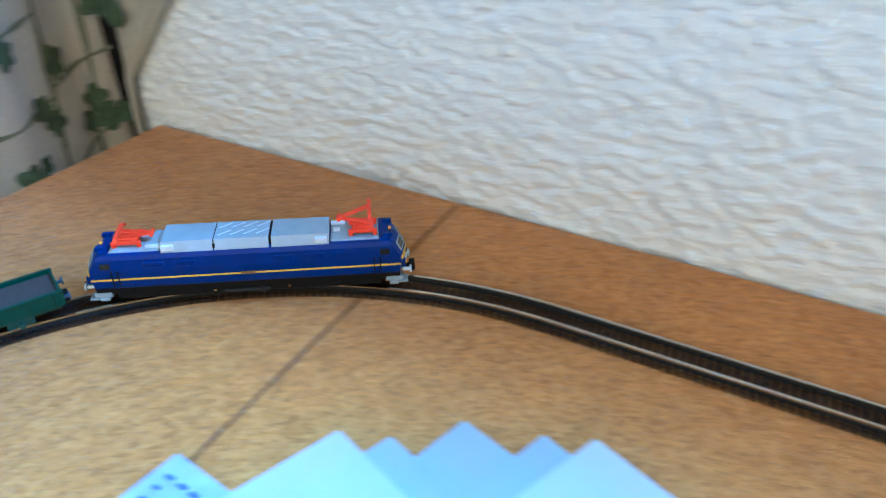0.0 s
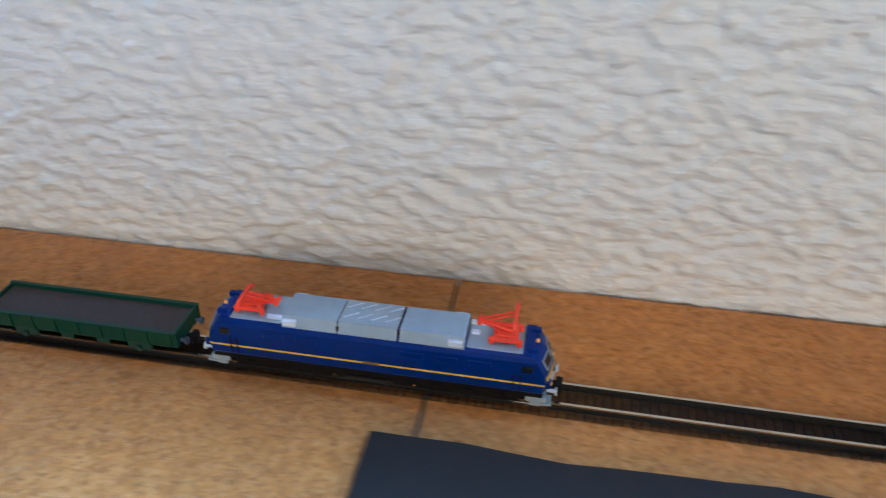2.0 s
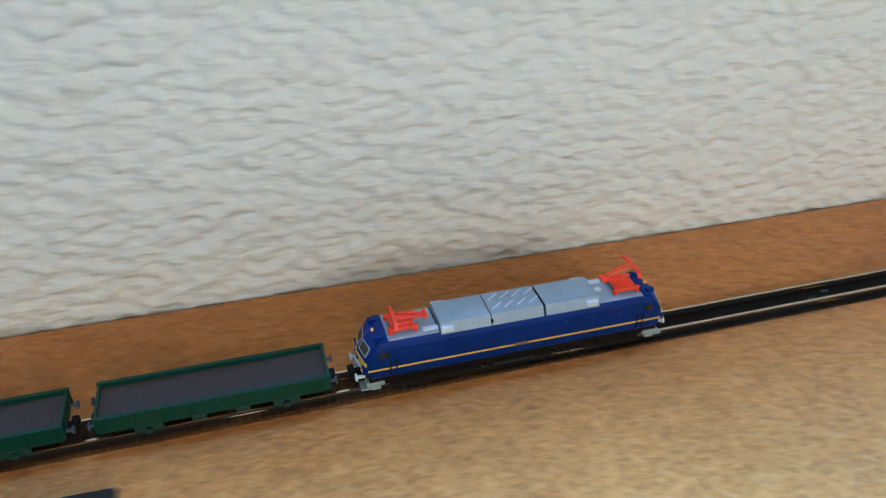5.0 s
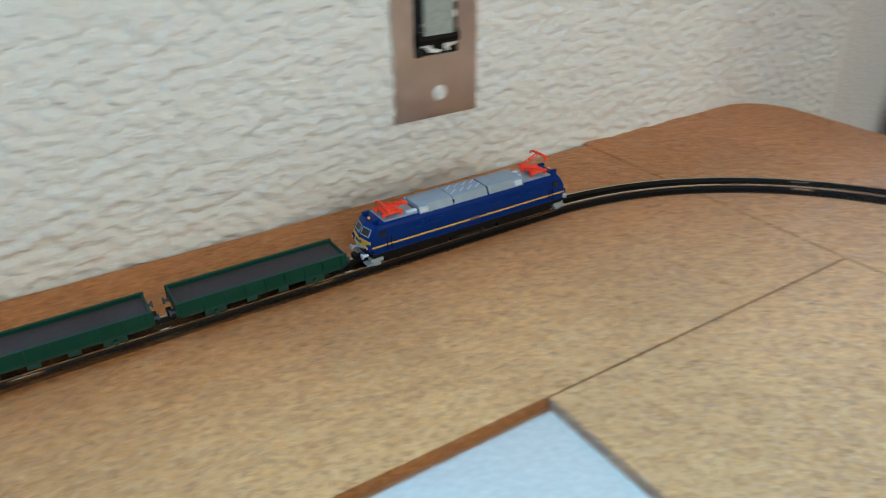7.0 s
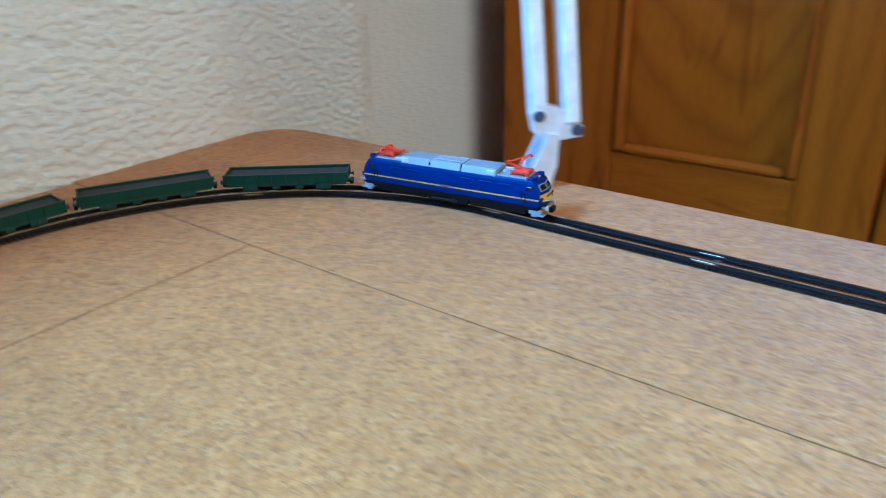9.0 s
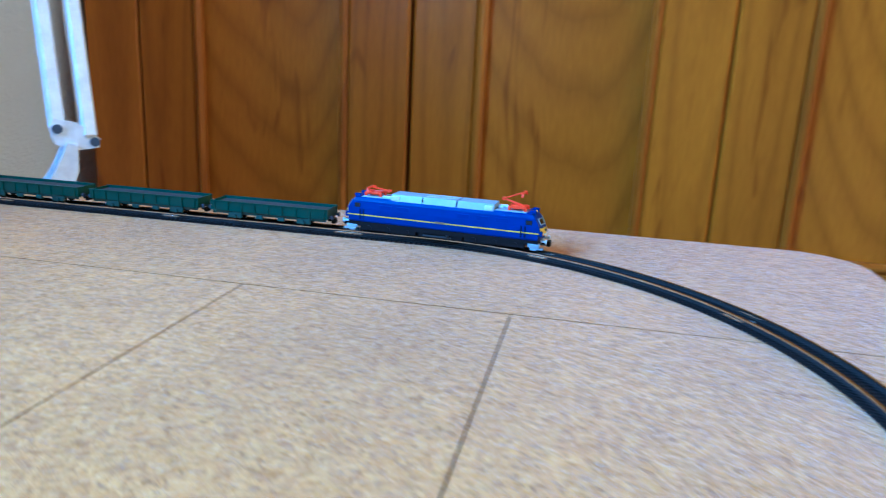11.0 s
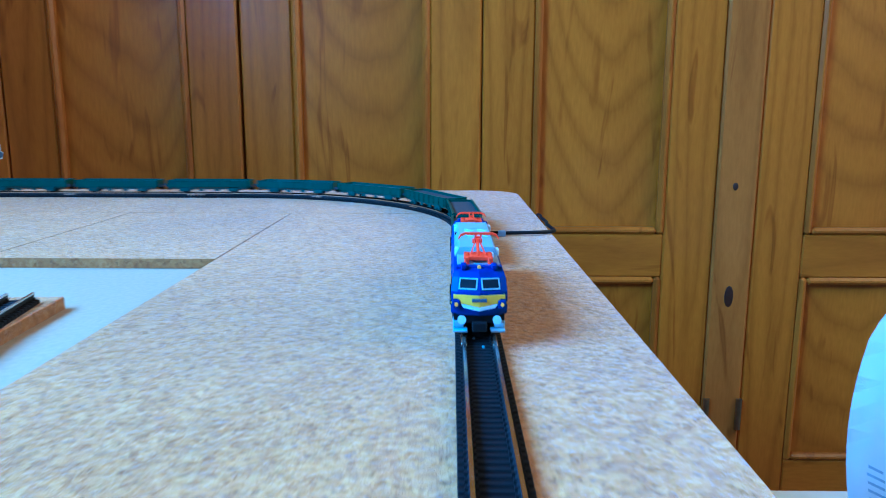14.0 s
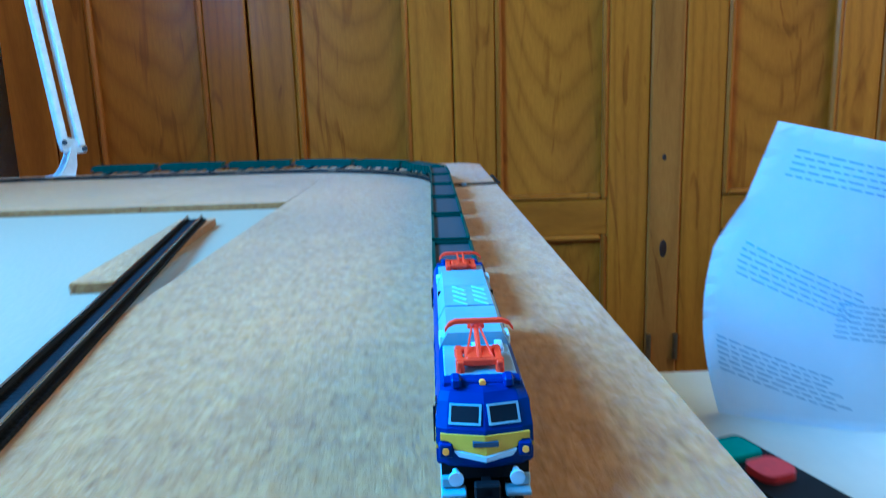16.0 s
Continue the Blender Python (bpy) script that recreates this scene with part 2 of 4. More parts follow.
def extrude_profile(bm, pts, axis, a, b):
    """A closed outline of 2D points, pulled along axis from a to b."""
    put = {"x": lambda s, p: (s, p[0], p[1]), "y": lambda s, p: (p[0], s, p[1]), "z": lambda s, p: (p[0], p[1], s)}[axis]
    v0, v1 = [bm.verts.new(put(a, p)) for p in pts], [bm.verts.new(put(b, p)) for p in pts]
    k = len(pts)
    bm.faces.new(v0), bm.faces.new(v1[::-1])
    for i in range(k):
        bm.faces.new((v0[(i + 1) % k], v0[i], v1[i], v1[(i + 1) % k]))
    bmesh.ops.recalc_face_normals(bm, faces=bm.faces)
    return bm


def fresh():
    return bmesh.new()


def mesh_of(name, bm, material, smooth=False):
    me = bpy.data.meshes.new(name)
    bmesh.ops.recalc_face_normals(bm, faces=bm.faces)
    bm.to_mesh(me)
    bm.free()
    for f in me.polygons:
        f.use_smooth = smooth
    me.materials.append(material)
    return me


def part(name, bm, material, parent, label="", smooth=False, at=None):
    ob = new(name, mesh_of(name, bm, material, smooth))
    ob.parent = parent
    if at is not None:
        ob.matrix_basis = at
    if label:
        ob["label"] = label
    return ob


def thing(name, at, label, category, group="", kind=""):
    ob = new(name)
    ob.empty_display_size = 0.02
    ob.matrix_basis = at if isinstance(at, Matrix) else Matrix.Translation(at)
    return tagged(ob, label, category, group, kind)


def solid(name, bm, material, label, category, kind="", smooth=False, at=None):
    ob = new(name, mesh_of(name, bm, material, smooth))
    if at is not None:
        ob.matrix_basis = at
    return tagged(ob, label, category, kind=kind)


def rounded(x0, x1, y0, y1, r, corners="abcd", seg=8):
    """Outline of a rectangle; corners a b c d run from x0,y0 against the clock."""
    pts = []
    for key, cx, cy, a in (("a", x0, y0, 180), ("b", x1, y0, 270), ("c", x1, y1, 0), ("d", x0, y1, 90)):
        if key not in corners:
            pts.append((cx, cy))
            continue
        ox, oy = cx + (r if key in "ad" else -r), cy + (r if key in "ab" else -r)
        for i in range(seg + 1):
            t = radians(a + 90 * i / seg)
            pts.append((ox + r * math.cos(t), oy + r * math.sin(t)))
    return pts

# ---- the room ----
FRONT = -0.744      # front edge of the table
RIGHT, LEFT = 0.2495, -1.302
CLOSET = 0.653
ROOM_L, ROOM_F, CEIL = -2.6, -2.4, 2.5

solid("floor", box(fresh(), ROOM_L - 0.1, 1.3, ROOM_F - 0.1, 0.36, -0.05, 0.0), FLOOR, "brown wooden floor of the room", "floor", "structure")
solid("ceiling", box(fresh(), ROOM_L - 0.1, 1.3, ROOM_F - 0.1, 0.36, CEIL, CEIL + 0.05), BEIGE, "plain beige painted ceiling", "ceiling", "structure")


def back_wall():
    """Stippled plaster: a displaced sheet over the table, plain masonry round the window."""
    x0, x1, z0, z1, step = -1.45, 0.336 + 0.0754 + 0.05, TOP - 0.03, TOP + 0.25, 0.0013
    nx, nz = int((x1 - x0) / step) + 1, int((z1 - z0) / step) + 1
    verts = []
    for j in range(nz):
        for i in range(nx):
            x, z = x0 + (x1 - x0) * i / (nx - 1), z0 + (z1 - z0) * j / (nz - 1)
            skew = x + 0.25 * z
            h = noise.noise((skew * 165, z * 310, 0.3)) + 0.35 * noise.noise((skew * 300, z * 520, 4.1)) + 0.18 * noise.noise((skew * 40, z * 75, 9.7))
            h = 0.0022 + 0.0021 * math.tanh(1.3 * h) / 1.1
            if x < 0.336:
                verts.append((x, -h, z))
            else:
                # round the corner into the recess beside the wardrobe
                a = min((x - 0.336) / 0.048, math.pi / 2)
                past = max(0.0, x - 0.336 - 0.048 * math.pi / 2)
                verts.append((0.336 + (0.048 + h) * math.sin(a), 0.048 - (0.048 + h) * math.cos(a) + past, z))
    faces = [(j * nx + i, j * nx + i + 1, (j + 1) * nx + i + 1, (j + 1) * nx + i) for j in range(nz - 1) for i in range(nx - 1)]
    me = bpy.data.meshes.new("wall_back")
    me.from_pydata(verts, [], faces)
    for f in me.polygons:
        f.use_smooth = True
    me.materials.append(PLASTER)
    sheet = tagged(new("wall_back", me), "white wall with coarse stippled plaster above the table", "wall", kind="structure")
    wx0, wx1, wz0, wz1 = WIN
    bm = fresh()
    box(bm, ROOM_L - 0.1, 0.335, 0.004, 0.3, 0, wz0)
    box(bm, ROOM_L - 0.1, wx0, 0.004, 0.3, wz0, wz1)
    box(bm, wx1, 0.335, 0.004, 0.3, wz0, wz1)
    box(bm, ROOM_L - 0.1, 0.335, 0.004, 0.3, wz1, CEIL)
    part("masonry", bm, PLASTER, sheet)
    # rounded return into the shallow recess beside the wardrobe
    bm = fresh()
    pts = [(0.335, 0.001)] + [(0.335 + 0.047 * math.sin(a), 0.048 - 0.047 * math.cos(a)) for a in [radians(k * 15) for k in range(7)]] + [(0.382, 0.36), (0.335, 0.36)]
    extrude_profile(bm, pts, "z", 0, CEIL)
    part("return_corner", bm, PLASTER, sheet)
    bm = fresh()
    box(bm, 0.384, 1.3, 0.11, 0.36, 0, CEIL)
    part("recess", bm, PLASTER, sheet)
    return sheet


back_wall()

# left, front and right walls close the room
bm = fresh()
box(bm, ROOM_L - 0.1, ROOM_L, ROOM_F, 0.0, 0, CEIL)
solid("wall_left", bm, BEIGE, "plain beige painted side wall", "wall", "structure")
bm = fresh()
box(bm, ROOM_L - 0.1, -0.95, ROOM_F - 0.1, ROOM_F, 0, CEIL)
# opening added round the warm fill lamp, never in view
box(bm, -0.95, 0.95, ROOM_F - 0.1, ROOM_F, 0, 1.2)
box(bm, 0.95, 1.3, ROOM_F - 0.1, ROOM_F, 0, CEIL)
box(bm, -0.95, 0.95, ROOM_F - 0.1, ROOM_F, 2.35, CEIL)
solid("wall_front", bm, BEIGE, "plain beige wall with a wide opening added for the fill lamp", "wall", "structure")
solid("wall_right", box(fresh(), 1.2, 1.3, ROOM_F, 0.11, 0, CEIL), BEIGE, "plain beige wall behind the wardrobe", "wall", "structure")


def window_frame():
    x0, x1, z0, z1 = WIN
    w = thing("window_1", (0, 0, 0), "white window over the table, daylight behind it", "window", kind="structure")
    for a in (x0, (x0 + x1) / 2 - 0.03, x1 - 0.06):
        part("stile", box(fresh(), a, a + 0.06, 0.24, 0.29, z0, z1, 0.004), ENAMEL, w)
    for b in (z0, z1 - 0.06):
        part("rail", box(fresh(), x0 + 0.06, x1 - 0.06, 0.245, 0.285, b, b + 0.06, 0.004), ENAMEL, w)
    part("sill", box(fresh(), x0 - 0.03, x1 + 0.03, -0.02, 0.24, z0 - 0.025, z0 + 0.003, 0.004), ENAMEL, w)


window_frame()


# ---- wardrobe ----
DOOR_W = 0.352


def wardrobe():
    w = thing("wardrobe", (CLOSET, 0, 0), "built-in varnished pine wardrobe with panelled doors", "wardrobe")
    part("carcass", box(fresh(), 0.03, 0.5, -1.9, 0.05, 0.02, 2.4), PINE_DARK, w)
    part("filler", box(fresh(), 0.0, 0.03, -0.0215, 0.052, 0.02, 2.4, 0.002), PINE, w)
    part("post", box(fresh(), -0.004, 0.03, -1.1385, -1.0795, 0.02, 2.4, 0.003), PINE_POST, w, "knotty pine post between the doors")
    dark_knot = mat("dark_knot", (0.035, 0.012, 0.005), 0.4)
    for y, z, a, b in ((-1.108, TOP - 0.201, 0.007, 0.017), (-1.106, TOP - 0.033, 0.004, 0.006)):
        m = Matrix.LocRotScale((-0.0042, y, z), Euler((0, radians(90), 0)), (b, a, 0.001))
        knot = fresh()
        bmesh.ops.create_uvsphere(knot, u_segments=12, v_segments=6, radius=1, matrix=m)
        part("knot", knot, dark_knot, w)
    part("plinth", box(fresh(), 0.02, 0.03, -1.9, 0.05, 0.0, 0.02), PINE_DARK, w)
    zs = ((0.13, 0.28), (TOP - 0.47, TOP - 0.172), (TOP - 0.106, 1.62), (1.69, 2.30))
    for k, y1 in enumerate((-0.0225, -0.3765, -0.7285, -1.1395, -1.4925)):
        y0 = y1 - DOOR_W
        if y0 < -1.9:
            continue
        s = 0.076
        door = part("door", box(fresh(), 0.022, 0.0285, y0 + 0.002, y1 - 0.002, 0.027, 2.393), PINE, w)
        part("stile", box(fresh(), 0, 0.0218, y1 - s, y1 - 0.001, 0.025, 2.395, 0.003), PINE, door)
        part("stile", box(fresh(), 0, 0.0218, y0 + 0.001, y0 + s, 0.025, 2.395, 0.003), PINE, door)
        cuts = [0.025] + [c for z in zs[1:] for c in z] + [2.395]
        for a, b in zip(cuts[::2], cuts[1::2]):
            part("rail", box(fresh(), 0.0006, 0.0216, y0 + s + 0.0003, y1 - s - 0.0003, a, b, 0.002), PINE_RAIL, door)
        for a, b in zs[1:]:
            pan = fresh()
            box(pan, 0.012, 0.0216, y0 + s + 0.0003, y1 - s - 0.0003, a + 0.0003, b - 0.0003)
            part("panel", pan, PINE_PANEL, door)
            for c, d, e, f in ((y0 + s, y0 + s + 0.011, a, b), (y1 - s - 0.011, y1 - s, a, b), (y0 + s + 0.011, y1 - s - 0.011, a, a + 0.011), (y0 + s + 0.011, y1 - s - 0.011, b - 0.011, b)):
                part("moulding", box(fresh(), -0.003, 0.0118, c, d, e, f, 0.004), PINE_DARK, door)
        if k in (2, 3):
            hy = y0 - 0.004 if k == 2 else y1 + 0.004
            part("hinge", rod(fresh(), (-0.006, hy, TOP - 0.415), (-0.006, hy, TOP - 0.365), 0.005, 8), BRASS, door, "small dark metal hinge")
    return w


wardrobe()


# ---- table with cork sheets ----
CORK_T = 0.005
SLOT = 0.0004       # half of the open joint between two sheets


def table():
    t = thing("layout_table", (0, 0, 0), "white laminate table covered with cork sheets", "table")
    part("table_top", extrude_profile(fresh(), rounded(LEFT, RIGHT, FRONT, -0.003, 0.035, "bc"), "z", TOP - 0.027, TOP - CORK_T), LAMINATE, t, "white laminate table top")
    part("apron", box(fresh(), LEFT + 0.06, RIGHT - 0.06, FRONT + 0.06, -0.06, TOP - 0.10, TOP - 0.027), LAMINATE, t)
    for x in (LEFT + 0.07, RIGHT - 0.11):
        for y in (FRONT + 0.07, -0.11):
            part("leg", box(fresh(), x, x + 0.04, y, y + 0.04, 0.0, TOP - 0.10, 0.004), LAMINATE, t)
    s, a = SLOT, CORK_T
    sheets = [
        (LEFT, -1.1222, FRONT, -0.005, "a"), (-1.1222, -0.8195, -0.1735, -0.005, ""), (-0.8195, 0.0835, -0.1735, -0.005, ""),
        (0.0835, 0.2495, FRONT, -0.001, "bc"), (-0.0865, 0.0835, -0.4550, -0.1735, ""), (-0.0865, 0.0835, -0.5700, -0.4550, ""),
        (-1.1222, 0.0835, FRONT, -0.5700, ""),
        (-1.1222, -0.97, -0.5700, -0.1735, "")]
    for x0, x1, y0, y1, c in sheets:
        gx = 0.0011 if abs(x0 + 0.8195) < 0.01 or abs(x0 + 1.1222) < 0.01 else s
        pts = rounded(x0 + gx, x1 - s, y0 + s, y1 - s, 0.035, c)
        bm = extrude_profile(fresh(), pts, "z", TOP - a + 0.0002, TOP)
        sheet = part("cork_sheet", bm, CORK, t)
        # side faces take the cork with shade in its colour
        sheet.data.materials.append(CORK_EDGE_SHADE)
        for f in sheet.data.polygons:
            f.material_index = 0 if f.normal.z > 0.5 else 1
    return t


table()

# ---- track ----
BACK_Y, RAD, SIDE, LONG = -0.0639, 0.1851, 0.2584, 1.0542
QUARTER = math.pi * RAD / 2
LOOP = 2 * LONG + 2 * SIDE + 4 * QUARTER


def on_track(s):
    """Place and heading on the oval; s = 0 where the back straight ends, growing in the train's direction."""
    s = s % LOOP
    x, y, h = 0.0, BACK_Y, 0.0
    for kind, size in (("a", QUARTER), ("s", SIDE), ("a", QUARTER), ("s", LONG), ("a", QUARTER), ("s", SIDE), ("a", QUARTER), ("s", LONG)):
        d = min(s, size)
        if kind == "s":
            x, y = x + d * math.cos(h), y + d * math.sin(h)
        else:
            cx, cy = x + RAD * math.sin(h), y - RAD * math.cos(h)
            h2 = h - d / RAD
            x, y, h = cx - RAD * math.sin(h2), cy + RAD * math.cos(h2), h2
        s -= d
        if s <= 0:
            break
    return x, y, h


RAIL_TOP = 0.0040


def rail_path(name, offset, places, parent, closed):
    """A rail: head over a narrow web, swept along the places."""
    prof = [(-0.0007, 0.0016), (0.0007, 0.0016), (0.0007, 0.0020), (0.0003, 0.0023), (0.0003, 0.0032), (0.00045, 0.0034), (0.00045, RAIL_TOP), (-0.00045, RAIL_TOP), (-0.00045, 0.0034), (-0.0003, 0.0032), (-0.0003, 0.0023), (-0.0007, 0.0020)]
    verts, faces, k = [], [], len(prof)
    for x, y, h in places:
        for p, z in prof:
            o = offset + p
            verts.append((x - o * math.sin(h), y + o * math.cos(h), z))
    rings = len(places)
    for i in range(rings if closed else rings - 1):
        for j in range(k):
            a, b = i * k, ((i + 1) % rings) * k
            faces.append((a + j, b + j, b + (j + 1) % k, a + (j + 1) % k))
    me = bpy.data.meshes.new(name)
    me.from_pydata(verts, [], faces)
    me.materials.append(RAIL)
    me.materials.append(RAIL_WEB)
    for i, f in enumerate(me.polygons):
        f.material_index = 0 if i % k in (5, 6, 7) else 1
    ob = new(name, me)
    ob.parent = parent
    return ob


def sleeper_mesh():
    bm = box(fresh(), -0.00085, 0.00085, -0.0071, 0.0071, 0.0, 0.0017, 0.0002)
    for y in (-0.0045, 0.0045):
        box(bm, -0.0006, 0.0006, y - 0.0013, y + 0.0013, 0.0016, 0.0023)
    return mesh_of("sleeper", bm, SLEEPER)


SLEEPER_MESH = sleeper_mesh()
PITCH = LOOP / round(LOOP / 0.0028)


def track():
    t = thing("railway_track", (0, 0, TOP), "small-gauge oval model track with black sleepers", "model track")
    fine = [on_track(i * LOOP / 560) for i in range(560)]
    rail_path("rail", 0.0045, fine, t, True)
    rail_path("rail", -0.0045, fine, t, True)
    # fishplates where two lengths of track meet
    jm = box(fresh(), -0.005, 0.005, -0.0009, 0.0009, 0.0017, 0.0031, 0.0002)
    jm = mesh_of("rail_joiner", jm, RAIL)
    joints = [on_track(-0.787 + 0.111 * i) for i in range(8)] + [on_track(QUARTER * i / 2) for i in range(0, 3)] + [on_track(QUARTER + 0.111 * i) for i in (1, 2)] + [on_track(2 * QUARTER + SIDE + 0.111 * i) for i in range(-3, 8)]
    for x, y, h in joints:
        for o in (0.0045, -0.0045):
            ob = new("rail_joiner", jm)
            ob.parent = t
            ob.matrix_basis = pose(x - o * math.sin(h), y + o * math.cos(h), 0, 0, 0, math.degrees(h))
    # pins that hold the track down, between the rails beside each joint
    pin = rod(fresh(), (0, 0, 0.0016), (0, 0, 0.0023), 0.0004, 8)
    pin = mesh_of("track_pin", pin, GREY)
    for x, y, h in joints:
        for d, o in ((0.0042, 0.0012), (-0.0042, -0.0014)):
            ob = new("track_pin", pin)
            ob.parent = t
            ob.matrix_basis = Matrix.Translation((x + d * math.cos(h) - o * math.sin(h), y + d * math.sin(h) + o * math.cos(h), 0))
    return t


TRACK = track()


def spur():
    """A loose length of track on its own cork strip in the white well."""
    ax, ay, bx, by = -0.172, -0.5255, -0.50, -0.5805
    h = math.atan2(by - ay, bx - ax)
    n = math.hypot(bx - ax, by - ay)
    at = pose(ax, ay, TOP - CORK_T, 0, 0, math.degrees(h))
    bed = pose(-0.162, -0.524, TOP - CORK_T, 0, 0, math.degrees(math.atan2(-0.013, -0.183)))
    strip = solid("cork_track_bed", box(fresh(), 0.0, 0.1835, -0.012, 0.012, 0.0, CORK_T, 0.0004), CORK, "narrow cork strip lying in the white well", "cork strip", at=bed)
    # the strip's sides carry painted shade too
    strip.data.materials.append(CORK_EDGE_SHADE)
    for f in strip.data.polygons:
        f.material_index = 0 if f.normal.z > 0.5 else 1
    t = thing("spur_track", at @ Matrix.Translation((0, 0, CORK_T)), "short straight length of model track on cork", "model track")
    line = [(0.52 * i / 10, 0.0, 0.0) for i in range(11)]
    rail_path("rail", 0.0045, line, t, False)
    rail_path("rail", -0.0045, line, t, False)
    for i in range(185):
        ob = new("sleeper", SLEEPER_MESH)
        ob.parent = t
        ob.matrix_basis = Matrix.Translation((0.002 + i * 0.0028, 0, 0))


spur()

# ---- the train ----
def coupling(parent, x, s):
    bm = fresh()
    box(bm, min(x, x + s * 0.0045), max(x, x + s * 0.0045), -0.0008, 0.0008, 0.0070, 0.0082)
    box(bm, min(x + s * 0.0025, x + s * 0.0045), max(x + s * 0.0025, x + s * 0.0045), -0.0022, 0.0022, 0.0062, 0.0090, 0.0003)
    part("coupling", bm, BLACK, parent, "black hook coupling")


def buffers(parent, x, s, material, z=0.0098, y=0.0052, length=0.0024):
    for k in (1, -1):
        bm = fresh()
        rod(bm, (x, k * y, z), (x + s * length, k * y, z), 0.0006, 8)
        rod(bm, (x + s * length, k * y, z), (x + s * (length + 0.0006), k * y, z), 0.0013, 12)
        part("buffer", bm, material, parent)


def pantograph(name, parent, x, lift):
    """Base frame with insulators, lower arm towards the middle, upper arm back out to the collector head."""
    z = 0.0236
    s = 1 if x > 0 else -1
    pan = part(name, box(fresh(), x - 0.0034, x + 0.0034, -0.0026, 0.0026, z + 0.0009, z + 0.0026, 0.0004), RED, parent, "red plastic pantograph")
    for y in (-0.0036, 0.0036):
        part("base_bar", box(fresh(), x - 0.0048, x + 0.0048, y - 0.0006, y + 0.0006, z + 0.0011, z + 0.0023, 0.0002), RED, pan)
        for dx in (-0.004, 0.004):
            part("insulator", rod(fresh(), (x + dx, y, z), (x + dx, y, z + 0.0014), 0.0008, 8), RED, pan)
    for dx in (-0.0030, 0.0030):
        part("cross_bar", box(fresh(), x + dx - 0.0007, x + dx + 0.0007, -0.0044, 0.0044, z + 0.0012, z + 0.0024, 0.0002), RED, pan)
    knee = (x - s * 0.0078, 0, z + 0.0024 + 0.45 * lift)
    head = (x + s * 0.0025, 0, z + 0.0030 + lift)
    bm = rod(fresh(), (x + s * 0.003, 0, z + 0.0022), knee, 0.0005, 8)
    for y in (-0.0026, 0.0026):
        rod(bm, (x + s * 0.003, y, z + 0.0020), (knee[0], y * 0.25, knee[2]), 0.00022, 6)
    part("lower_arm", bm, RED, pan)
    bm = rod(fresh(), (knee[0], -0.0016, knee[2]), (knee[0], 0.0016, knee[2]), 0.0008, 8)
    for y in (-0.0008, 0.0008):
        rod(bm, (knee[0], y, knee[2]), (head[0], y, head[2]), 0.00032, 6)
    rod(bm, ((knee[0] + head[0]) / 2, -0.0010, (knee[2] + head[2]) / 2), ((knee[0] + head[0]) / 2, 0.0010, (knee[2] + head[2]) / 2), 0.0004, 6)
    part("upper_arm", bm, RED, pan)
    # collector: a flat bar with drooping horns
    drop = [(-0.0062, -0.0016), (-0.0054, -0.0005), (-0.0042, 0.0), (0.0042, 0.0), (0.0054, -0.0005), (0.0062, -0.0016)]
    line = [(p, head[2] + q + 0.0003) for p, q in drop] + [(p, head[2] + q - 0.0004) for p, q in reversed(drop)]
    part("collector_head", extrude_profile(fresh(), line, "x", head[0] - 0.0006, head[0] + 0.0006), RED, pan)


